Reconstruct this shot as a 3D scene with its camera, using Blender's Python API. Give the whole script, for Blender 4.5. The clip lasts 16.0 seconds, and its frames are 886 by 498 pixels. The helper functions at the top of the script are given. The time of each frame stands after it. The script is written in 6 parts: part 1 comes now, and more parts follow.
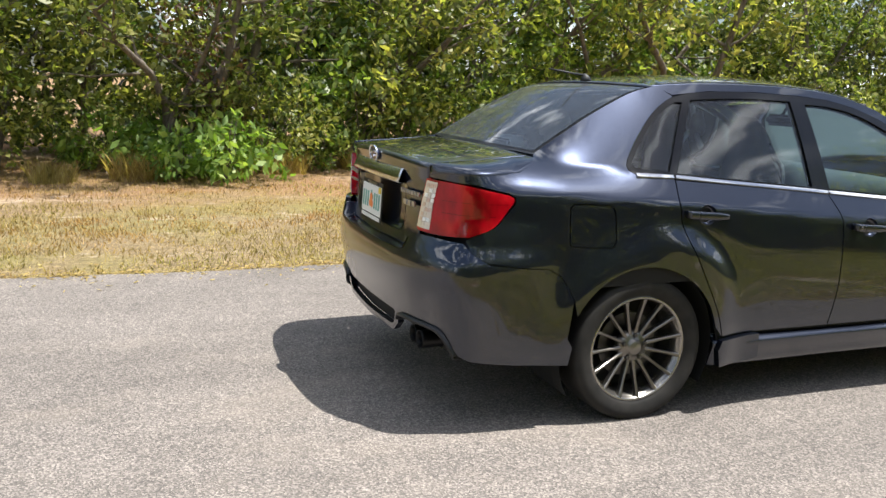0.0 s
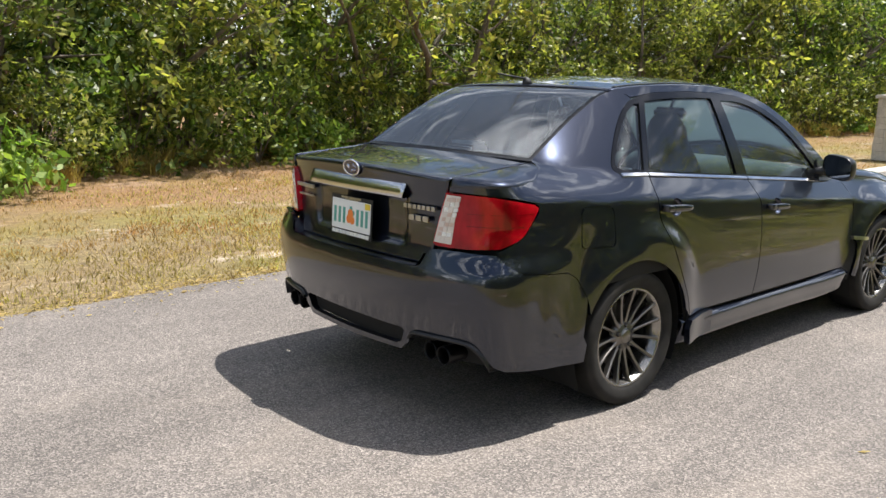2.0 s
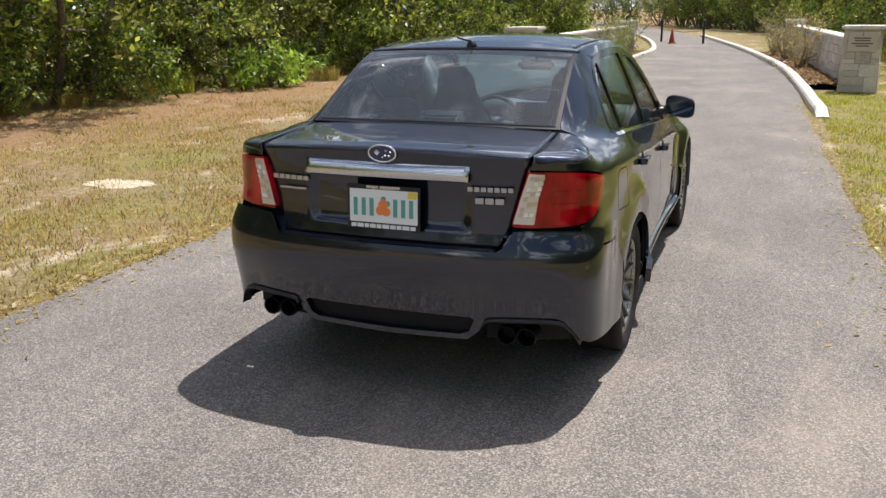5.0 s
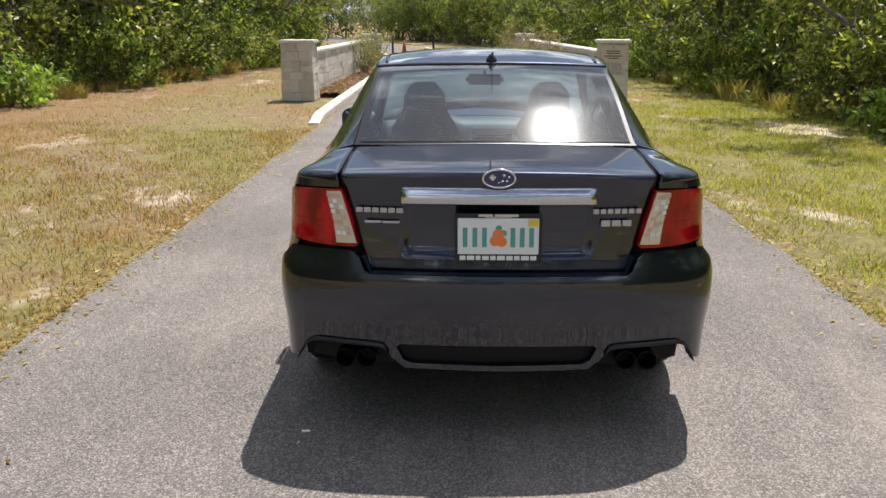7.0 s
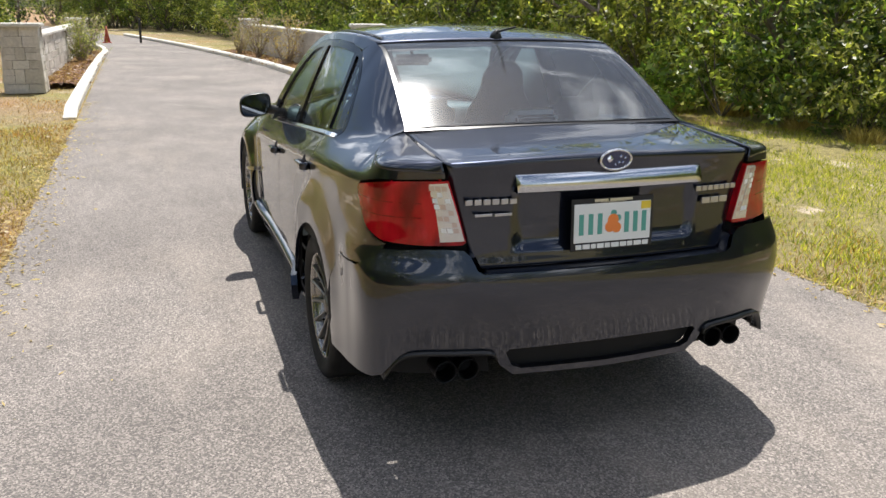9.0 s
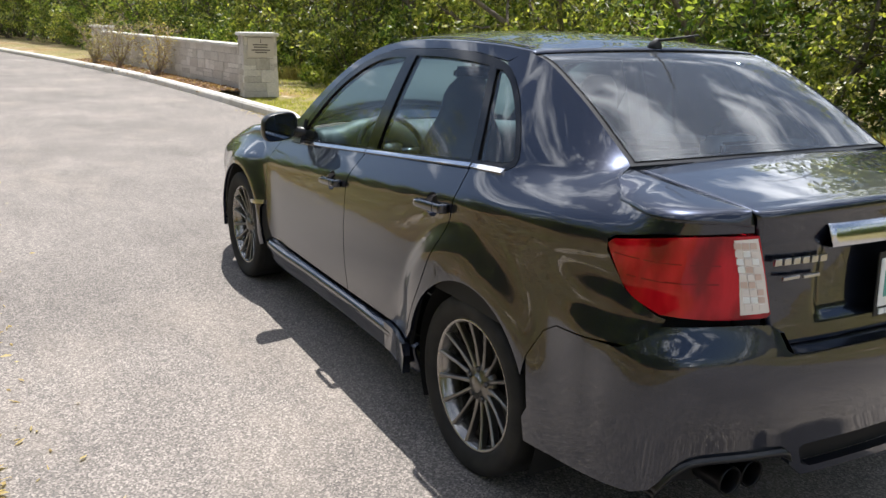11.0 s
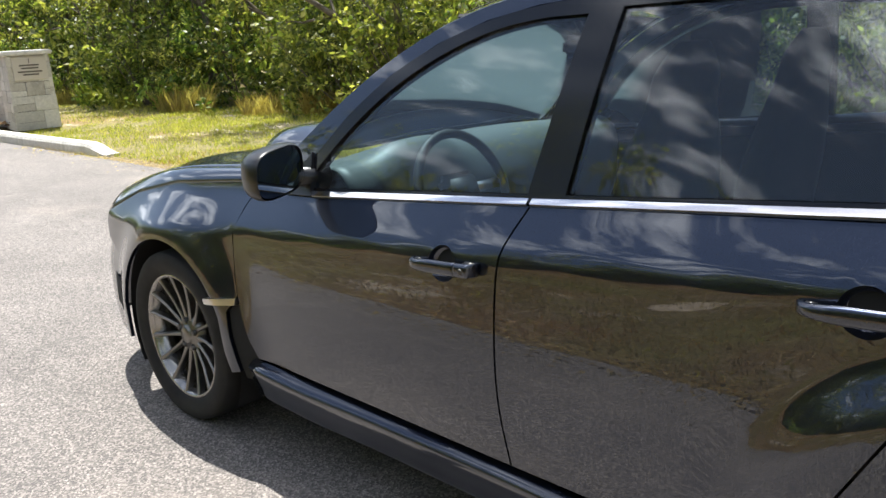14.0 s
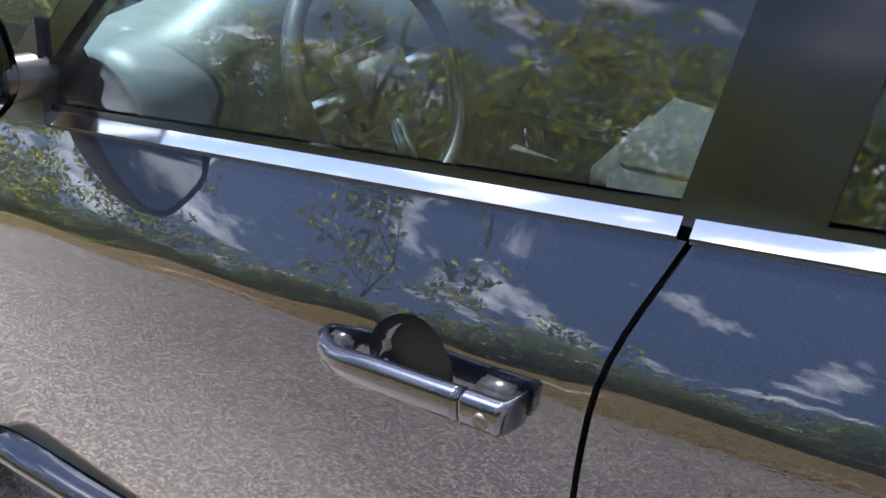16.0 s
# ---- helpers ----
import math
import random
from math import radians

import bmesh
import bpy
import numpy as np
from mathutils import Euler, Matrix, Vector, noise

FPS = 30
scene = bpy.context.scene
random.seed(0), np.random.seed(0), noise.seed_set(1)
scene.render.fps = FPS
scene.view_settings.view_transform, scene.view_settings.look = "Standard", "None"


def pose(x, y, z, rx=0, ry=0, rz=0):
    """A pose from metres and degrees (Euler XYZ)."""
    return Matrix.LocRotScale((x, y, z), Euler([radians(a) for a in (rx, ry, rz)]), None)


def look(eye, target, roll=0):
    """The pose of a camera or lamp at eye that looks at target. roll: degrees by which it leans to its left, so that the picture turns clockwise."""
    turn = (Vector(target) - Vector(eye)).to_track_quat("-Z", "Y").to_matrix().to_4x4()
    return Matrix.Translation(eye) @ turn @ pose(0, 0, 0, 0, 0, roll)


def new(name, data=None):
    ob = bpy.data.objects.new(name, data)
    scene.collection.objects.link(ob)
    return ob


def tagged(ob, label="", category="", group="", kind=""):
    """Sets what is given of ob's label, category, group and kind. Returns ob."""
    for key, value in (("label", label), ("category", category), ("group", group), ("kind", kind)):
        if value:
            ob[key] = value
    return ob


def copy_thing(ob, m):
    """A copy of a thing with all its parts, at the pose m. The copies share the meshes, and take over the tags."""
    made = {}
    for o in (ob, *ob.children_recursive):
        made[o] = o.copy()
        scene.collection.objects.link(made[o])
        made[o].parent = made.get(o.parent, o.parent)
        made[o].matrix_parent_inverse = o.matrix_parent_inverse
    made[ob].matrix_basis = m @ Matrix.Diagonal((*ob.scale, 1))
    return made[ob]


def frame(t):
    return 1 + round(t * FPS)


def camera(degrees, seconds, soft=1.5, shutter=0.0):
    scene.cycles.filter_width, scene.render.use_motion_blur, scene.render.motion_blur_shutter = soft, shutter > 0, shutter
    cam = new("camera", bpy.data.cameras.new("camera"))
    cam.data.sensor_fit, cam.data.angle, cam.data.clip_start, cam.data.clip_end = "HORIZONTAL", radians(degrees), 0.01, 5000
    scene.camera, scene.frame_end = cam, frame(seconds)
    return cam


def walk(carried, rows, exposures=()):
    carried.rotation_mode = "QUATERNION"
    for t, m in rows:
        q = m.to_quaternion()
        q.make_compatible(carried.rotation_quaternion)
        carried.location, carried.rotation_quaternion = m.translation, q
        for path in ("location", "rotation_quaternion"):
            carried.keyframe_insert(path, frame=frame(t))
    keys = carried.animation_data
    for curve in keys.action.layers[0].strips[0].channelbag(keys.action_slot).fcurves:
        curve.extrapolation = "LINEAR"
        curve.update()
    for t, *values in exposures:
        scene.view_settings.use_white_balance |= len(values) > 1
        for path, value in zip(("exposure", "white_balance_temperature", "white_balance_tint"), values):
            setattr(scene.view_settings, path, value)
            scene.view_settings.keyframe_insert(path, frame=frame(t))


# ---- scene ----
cam = camera(55.4, 16.0)
PATH = [
    (0, (3.834, -2.082, 1.416), (2.005, -1.37, 1.033), 2.2),
    (0.5, (3.705, -2.353, 1.439), (1.949, -1.488, 1.029), 1.7),
    (1, (3.466, -2.555, 1.444), (1.759, -1.594, 1.044), 2.1),
    (1.5, (3.301, -2.865, 1.468), (1.689, -1.753, 1.062), 1.3),
    (2, (3.158, -3.097, 1.499), (1.666, -1.828, 1.096), 0.7),
    (2.5, (2.924, -3.23, 1.539), (1.508, -1.88, 1.127), 0.6),
    (3, (2.676, -3.497, 1.554), (1.402, -2.02, 1.111), 0.9),
    (3.5, (2.421, -3.676, 1.557), (1.271, -2.109, 1.083), 1.0),
    (4, (2.091, -3.758, 1.598), (1.057, -2.117, 1.112), 0.3),
    (4.2, (1.971, -3.818, 1.628), (1.001, -2.144, 1.121), -0.0),
    (6.3, (0.429, -4.166, 1.667), (0.149, -2.263, 1.12), -0.5),
    (6.5, (0.263, -4.089, 1.671), (0.038, -2.177, 1.129), -0.3),
    (7, (-0.133, -4.045, 1.66), (-0.18, -2.116, 1.134), -0.0),
    (7.5, (-0.496, -3.998, 1.659), (-0.401, -2.075, 1.118), 0.2),
    (8, (-0.815, -3.816, 1.654), (-0.555, -1.911, 1.103), 0.1),
    (8.2, (-0.963, -3.773, 1.641), (-0.62, -1.882, 1.089), 0.2),
    (10.3, (-2.098, -2.739, 1.559), (-1.207, -1.03, 1.027), 1.6),
    (10.5, (-2.143, -2.611, 1.563), (-1.236, -0.908, 1.036), 1.8),
    (11, (-2.318, -2.289, 1.536), (-1.349, -0.619, 1.016), 1.5),
    (11.5, (-2.456, -1.932, 1.484), (-1.455, -0.278, 0.974), 1.2),
    (12, (-2.537, -1.578, 1.462), (-1.494, 0.059, 0.977), 0.4),
    (12.5, (-2.561, -1.192, 1.443), (-1.429, 0.388, 0.97), -1.5),
    (13, (-2.455, -0.823, 1.413), (-1.225, 0.676, 0.925), -2.7),
    (13.5, (-2.345, -0.475, 1.397), (-1.026, 0.948, 0.91), -2.2),
    (14, (-2.234, -0.118, 1.39), (-0.868, 1.245, 0.864), -3.0),
    (14.5, (-2.044, 0.205, 1.373), (-0.648, 1.511, 0.786), -2.6),
    (15, (-1.855, 0.498, 1.355), (-0.378, 1.671, 0.691), -2.6),
    (15.5, (-1.639, 0.728, 1.292), (-0.09, 1.76, 0.561), -1.1),
    (16, (-1.354, 0.899, 1.299), (0.093, 1.842, 0.291), -1.6),
]
walk(cam, [(t, look(eye, target, roll)) for t, eye, target, roll in PATH], exposures=[(0, 0.85, 6350, 9), (1.5, 0.73, 6350, 10), (3.5, 0.44, 6350, 11.5), (7, 0.29, 6350, 11.5), (8.2, 0.44, 6350, 11), (10.5, 0.69, 6260, 10.5), (12.5, 0.67, 6260, 10.5), (14, 1.04, 6160, 8.5), (15, 1.42, 6160, 10), (15.5, 1.74, 6110, 12), (16, 2.1, 6060, 14)])

# ---- light ----
SUN_WAY = Vector((0.175, 0.365, 1.0)).normalized()
world = bpy.data.worlds.new("sky")
scene.world = world
world.use_nodes = True
wn, wl = world.node_tree.nodes, world.node_tree.links
wn.clear()
sky = wn.new("ShaderNodeTexSky")
sky.sky_type, sky.sun_disc = "NISHITA", False
sky.sun_elevation = math.asin(SUN_WAY.z)
sky.sun_rotation = math.atan2(SUN_WAY.x, SUN_WAY.y)
sky.air_density, sky.dust_density = 1.0, 1.4
# broken cloud over the blue
tc = wn.new("ShaderNodeTexCoord")
cmap = wn.new("ShaderNodeMapping")
cmap.inputs["Scale"].default_value = (1.0, 1.0, 2.6)
cn = wn.new("ShaderNodeTexNoise")
cn.inputs["Scale"].default_value, cn.inputs["Detail"].default_value, cn.inputs["Roughness"].default_value = 4.2, 10.0, 0.62
cr = wn.new("ShaderNodeValToRGB")
cr.color_ramp.elements[0].position, cr.color_ramp.elements[1].position = 0.51, 0.66
cmix = wn.new("ShaderNodeMixRGB")
cmix.inputs[2].default_value = (27.0, 27.3, 28.0, 1)
bg = wn.new("ShaderNodeBackground")
bg.inputs["Strength"].default_value = 0.066
wo = wn.new("ShaderNodeOutputWorld")
wl.new(tc.outputs["Generated"], cmap.inputs["Vector"])
wl.new(cmap.outputs[0], cn.inputs["Vector"])
wl.new(cn.outputs["Fac"], cr.inputs[0])
wl.new(cr.outputs[0], cmix.inputs[0])
wl.new(sky.outputs[0], cmix.inputs[1])
wl.new(cmix.outputs[0], bg.inputs[0])
wl.new(bg.outputs[0], wo.inputs[0])

sun = new("sun", bpy.data.lights.new("sun", "SUN"))
sun.data.energy, sun.data.angle, sun.data.color = 4.9, radians(0.53), (1.0, 0.95, 0.87)
sun.matrix_world = look(SUN_WAY * 50, (0, 0, 0))


# ---- material helpers ----
def mat(name, base=(0.5, 0.5, 0.5), rough=0.6, metal=0.0, **more):
    m = bpy.data.materials.new(name)
    m.use_nodes = True
    b = m.node_tree.nodes["Principled BSDF"]
    b.inputs["Base Color"].default_value = (*base, 1)
    b.inputs["Roughness"].default_value = rough
    b.inputs["Metallic"].default_value = metal
    for k, v in more.items():
        b.inputs[k.replace("_", " ")].default_value = v
    return m


class Nodes:
    """Small builder for node materials, in object or world coordinates."""

    def __init__(self, m):
        self.t = m.node_tree
        self.b = self.t.nodes["Principled BSDF"]
        self.geo = None

    def add(self, kind, **props):
        n = self.t.nodes.new(kind)
        for k, v in props.items():
            if k == "operation":
                n.operation = v
            elif k == "blend":
                n.blend_type = v
            elif k == "feature":
                n.feature = v
        return n

    def link(self, a, b):
        self.t.links.new(a, b)

    def pos(self, scale=(1, 1, 1)):
        if not self.geo:
            self.geo = self.add("ShaderNodeNewGeometry")
        mp = self.add("ShaderNodeMapping")
        mp.inputs["Scale"].default_value = scale
        self.link(self.geo.outputs["Position"], mp.inputs["Vector"])
        return mp.outputs[0]

    def noise(self, scale, detail=4.0, rough=0.55, stretch=(1, 1, 1)):
        n = self.add("ShaderNodeTexNoise")
        n.inputs["Scale"].default_value, n.inputs["Detail"].default_value, n.inputs["Roughness"].default_value = scale, detail, rough
        self.link(self.pos(stretch), n.inputs["Vector"])
        return n.outputs["Fac"]

    def voronoi(self, scale, out="Color", feature="F1"):
        n = self.add("ShaderNodeTexVoronoi", feature=feature)
        n.inputs["Scale"].default_value = scale
        self.link(self.pos(), n.inputs["Vector"])
        return n.outputs[out]

    def ramp(self, fac, *stops):
        r = self.add("ShaderNodeValToRGB")
        e = r.color_ramp.elements
        while len(e) < len(stops):
            e.new(0.5)
        for i, (p, c) in enumerate(stops):
            e[i].position = p
            e[i].color = (*c, 1) if isinstance(c, tuple) else (c, c, c, 1)
        self.link(fac, r.inputs[0])
        return r.outputs[0]

    def mix(self, fac, a, b, blend="MIX"):
        n = self.add("ShaderNodeMixRGB", blend=blend)
        for i, v in ((0, fac), (1, a), (2, b)):
            if isinstance(v, (int, float)):
                n.inputs[i].default_value = v if i == 0 else (v, v, v, 1)
            elif isinstance(v, tuple):
                n.inputs[i].default_value = (*v, 1)
            else:
                self.link(v, n.inputs[i])
        return n.outputs[0]

    def math(self, op, a, b=0.0):
        n = self.add("ShaderNodeMath", operation=op)
        for i, v in ((0, a), (1, b)):
            if isinstance(v, (int, float)):
                n.inputs[i].default_value = v
            else:
                self.link(v, n.inputs[i])
        return n.outputs[0]

    def set(self, name, out):
        self.link(out, self.b.inputs[name])

    def bump(self, height, strength=0.4, distance=0.01):
        n = self.add("ShaderNodeBump")
        n.inputs["Strength"].default_value, n.inputs["Distance"].default_value = strength, distance
        self.link(height, n.inputs["Height"])
        self.link(n.outputs[0], self.b.inputs["Normal"])

    def random(self):
        return self.add("ShaderNodeObjectInfo").outputs["Random"]

    def island(self):
        if not self.geo:
            self.geo = self.add("ShaderNodeNewGeometry")
        return self.geo.outputs["Random Per Island"]


# ---- materials of the place ----
def asphalt_material():
    m = mat("asphalt", rough=0.85)
    n = Nodes(m)
    stone = n.ramp(n.voronoi(150.0), (0.0, (0.077, 0.069, 0.064)), (0.5, (0.172, 0.153, 0.140)), (1.0, (0.425, 0.375, 0.335)))
    big = n.ramp(n.noise(0.55, 5.0, 0.6), (0.30, 0.74), (0.72, 1.10))
    wear = n.ramp(n.noise(3.2, 5.0, 0.65, (1.0, 0.35, 1.0)), (0.3, 0.86), (0.75, 1.14))
    col = n.mix(1.0, n.mix(1.0, stone, big, "MULTIPLY"), wear, "MULTIPLY")
    dust = n.ramp(n.noise(0.8, 6.0, 0.7, (1.0, 0.5, 1.0)), (0.52, 0.0), (0.75, 0.38))
    n.set("Base Color", n.mix(dust, col, (0.39, 0.33, 0.275)))
    n.bump(n.voronoi(150.0, "Distance"), 0.7, 0.004)
    return m


def grass_ground_material():
    m = mat("dry_lawn", rough=0.95)
    n = Nodes(m)
    fine = n.ramp(n.noise(38.0, 6.0, 0.7), (0.3, (0.11, 0.080, 0.040)), (0.52, (0.28, 0.205, 0.105)), (0.74, (0.50, 0.40, 0.24)))
    green = n.ramp(n.noise(30.0, 6.0, 0.7), (0.3, (0.10, 0.105, 0.026)), (0.7, (0.37, 0.315, 0.095)))
    where = n.ramp(n.noise(0.42, 5.0, 0.6), (0.44, 0.0), (0.60, 0.85))
    px = n.add("ShaderNodeSeparateXYZ")
    n.link(n.pos(), px.inputs[0])
    verge = n.ramp(n.math("ADD", n.math("MULTIPLY", px.outputs["X"], 0.1), n.math("MULTIPLY", n.noise(0.9, 4.0), 0.15)), (0.27, 0.0), (0.36, 0.72))
    where = n.mix(1.0, where, verge, "LIGHTEN")
    col = n.mix(where, fine, green)
    rust = n.ramp(n.noise(0.35, 4.0, 0.6, (1.0, 0.6, 1.0)), (0.55, 0.0), (0.70, 0.6))
    col = n.mix(rust, col, (0.34, 0.17, 0.08))
    sand = n.ramp(n.noise(0.62, 7.0, 0.68, (1.2, 0.7, 1.0)), (0.58, 0.0), (0.66, 0.95))
    col = n.mix(sand, col, (0.60, 0.50, 0.39))
    far = n.ramp(n.math("ADD", n.math("MULTIPLY", px.outputs["X"], -0.1), n.math("MULTIPLY", n.noise(0.8, 5.0), 0.35)), (0.68, 0.0), (0.92, 0.6))
    col = n.mix(far, col, (0.30, 0.155, 0.075))
    bare = n.ramp(n.noise(2.3, 7.0, 0.7, (1.0, 0.7, 1.0)), (0.60, 0.0), (0.68, 0.8))
    col = n.mix(bare, col, (0.55, 0.45, 0.35))
    clod = n.ramp(n.noise(9.0, 6.0, 0.7), (0.35, 0.72), (0.68, 1.22))
    n.set("Base Color", n.mix(1.0, col, clod, "MULTIPLY"))
    n.bump(n.noise(60.0, 6.0, 0.7), 0.8, 0.03)
    return m


def stone_material(name, lo, hi):
    m = mat(name, rough=0.9)
    n = Nodes(m)
    tone = n.ramp(n.random(), (0.0, lo), (1.0, hi))
    grain = n.ramp(n.noise(22.0, 8.0, 0.7), (0.3, 0.82), (0.7, 1.12))
    col = n.mix(1.0, tone, grain, "MULTIPLY")
    stain = n.ramp(n.noise(3.0, 5.0, 0.65, (1, 1, 0.5)), (0.55, 0.0), (0.8, 0.5))
    n.set("Base Color", n.mix(stain, col, (0.17, 0.155, 0.13)))
    n.bump(n.noise(30.0, 8.0, 0.7), 0.7, 0.02)
    return m


def leaf_material(name, dark, mid, light, patchy=False):
    m = mat(name, rough=0.42)
    n = Nodes(m)
    col = n.ramp(n.island(), (0.0, dark), (0.5, mid), (1.0, light))
    tree = n.ramp(n.random(), (0.0, (0.80, 0.85, 0.8)), (1.0, (1.2, 1.12, 1.0)))
    col = n.mix(1.0, col, tree, "MULTIPLY")
    if patchy:
        dry = n.ramp(n.noise(0.5, 5.0, 0.65, (1.0, 0.6, 1.0)), (0.34, (0.80, 1.0, 0.62)), (0.47, (1.0, 1.0, 1.0)), (0.58, (1.05, 0.80, 0.66)), (0.68, (0.95, 0.62, 0.48)))
        col = n.mix(1.0, col, dry, "MULTIPLY")
    n.set("Base Color", col)
    tr = n.add("ShaderNodeBsdfTranslucent")
    n.link(n.mix(1.0, col, (1.5, 1.7, 0.7), "MULTIPLY"), tr.inputs["Color"])
    mx = n.add("ShaderNodeMixShader")
    mx.inputs[0].default_value = 0.48
    out = n.t.nodes["Material Output"]
    n.link(n.b.outputs[0], mx.inputs[1])
    n.link(tr.outputs[0], mx.inputs[2])
    n.link(mx.outputs[0], out.inputs["Surface"])
    return m


def bark_material(name, lo, hi):
    m = mat(name, rough=0.9)
    n = Nodes(m)
    n.set("Base Color", n.ramp(n.noise(14.0, 6.0, 0.7, (1, 1, 0.3)), (0.3, lo), (0.7, hi)))
    n.bump(n.noise(25.0, 5.0, 0.7, (1, 1, 0.2)), 0.6, 0.02)
    return m


M_ASPHALT = asphalt_material()
M_GROUND = grass_ground_material()
M_STONE = stone_material("coral_stone", (0.50, 0.455, 0.385), (0.70, 0.655, 0.58))
M_MORTAR = mat("mortar", (0.22, 0.20, 0.175), 0.95)
M_KERB = stone_material("kerb_concrete", (0.60, 0.57, 0.51), (0.72, 0.69, 0.63))
M_LEAF = leaf_material("leaf", (0.036, 0.066, 0.018), (0.115, 0.165, 0.042), (0.40, 0.43, 0.13))
M_LEAF_OLIVE = leaf_material("leaf_olive", (0.048, 0.068, 0.020), (0.155, 0.175, 0.050), (0.46, 0.43, 0.15))
M_LEAF_BRIGHT = leaf_material("leaf_bright", (0.09, 0.16, 0.04), (0.20, 0.30, 0.07), (0.38, 0.46, 0.14))
# very dark greens: the shade inside the woods is put into the leaf colour
M_LEAF_SHADE_TONE = leaf_material("leaf_shade_tone", (0.012, 0.022, 0.007), (0.022, 0.035, 0.010), (0.045, 0.060, 0.018))
M_DRY = leaf_material("dry_blade", (0.25, 0.18, 0.08), (0.38, 0.28, 0.13), (0.50, 0.40, 0.20))
M_BLADE = leaf_material("lawn_blade", (0.12, 0.085, 0.035), (0.27, 0.19, 0.095), (0.50, 0.38, 0.21), True)
M_BLADE_GREEN = leaf_material("lawn_blade_green", (0.11, 0.15, 0.026), (0.28, 0.29, 0.06), (0.50, 0.45, 0.14))
M_BARK = bark_material("bark", (0.07, 0.055, 0.045), (0.24, 0.20, 0.16))
M_MULCH = leaf_material("mulch", (0.09, 0.05, 0.04), (0.19, 0.11, 0.085), (0.36, 0.25, 0.20))
M_SAND = mat("sand", (0.58, 0.49, 0.38), 0.95)


# ---- mesh helpers ----
def mesh_object(name, verts, faces, material, parent=None, smooth=False):
    me = bpy.data.meshes.new(name)
    me.from_pydata([tuple(v) for v in verts], [], [tuple(f) for f in faces])
    me.materials.append(material)
    if smooth:
        me.polygons.foreach_set("use_smooth", [True] * len(me.polygons))
    me.update()
    ob = new(name, me)
    if parent:
        ob.parent = parent
    return ob


def part(name, bm, material, parent, label="", smooth=False):
    me = bpy.data.meshes.new(name)
    bm.to_mesh(me)
    bm.free()
    me.materials.append(material)
    if smooth:
        me.polygons.foreach_set("use_smooth", [True] * len(me.polygons))
    ob = new(name, me)
    ob.parent = parent
    return tagged(ob, label)


def box_bm(x0, x1, y0, y1, z0, z1, bevel=0.0, segments=1, bm=None):
    bm = bm or bmesh.new()
    r = bmesh.ops.create_cube(bm, size=1.0)
    for v in r["verts"]:
        v.co = Vector(((x0 + x1) / 2 + v.co.x * (x1 - x0), (y0 + y1) / 2 + v.co.y * (y1 - y0), (z0 + z1) / 2 + v.co.z * (z1 - z0)))
    if bevel:
        es = list({e for v in r["verts"] for e in v.link_edges})
        bmesh.ops.bevel(bm, geom=es, offset=bevel, segments=segments, affect="EDGES")
    return bm


def fast_mesh(name, co, faces_n, material, kind_tris=True):
    """A mesh of loose faces from arrays: co (n, k, 3), every k vertices one face."""
    n, k, _ = co.shape
    me = bpy.data.meshes.new(name)
    me.vertices.add(n * k)
    me.vertices.foreach_set("co", co.astype(np.float32).ravel())
    me.loops.add(n * k)
    me.loops.foreach_set("vertex_index", np.arange(n * k, dtype=np.int32))
    me.polygons.add(n)
    me.polygons.foreach_set("loop_start", np.arange(0, n * k, k, dtype=np.int32))
    me.polygons.foreach_set("loop_total", np.full(n, k, dtype=np.int32))
    me.materials.append(material)
    me.update(calc_edges=True)
    return me


def tube_arrays(path, radii, sides=7):
    """Vertices and faces of a tapered tube along a path."""
    vs, fs = [], []
    for i, p in enumerate(path):
        a, b = path[max(i - 1, 0)], path[min(i + 1, len(path) - 1)]
        d = (Vector(b) - Vector(a)).normalized()
        s = d.cross(Vector((0.3, 0.9, 0.2))).normalized()
        q = d.cross(s)
        for k in range(sides):
            w = 2 * math.pi * k / sides
            vs.append(Vector(p) + (s * math.cos(w) + q * math.sin(w)) * radii[i])
    for i in range(len(path) - 1):
        for k in range(sides):
            a, b = i * sides + k, i * sides + (k + 1) % sides
            fs.append((a, b, b + sides, a + sides))
    return vs, fs


# ---- ground ----
def edge_wobble(y, k):
    return 0.05 * noise.noise((k, y * 1.1, 0.3)) + 0.03 * noise.noise((k, y * 4.0, 2.3))


def road_left(y):
    return float(np.interp(y, [-60, 9, 17, 29, 45, 70, 125], [-2.45, -2.47, -2.55, -2.62, -5.6, -13, -34])) + edge_wobble(y, 1.0) * (1 if y < 9.5 else 0)


def road_right(y):
    return float(np.interp(y, [-60, 1, 9, 14, 20, 27, 34, 45, 70, 125], [2.3, 2.25, 2.02, 1.95, 1.60, 0.72, -0.4, -2.4, -9.0, -30])) + edge_wobble(y, 7.0) * (1 if y < 9.5 else 0)


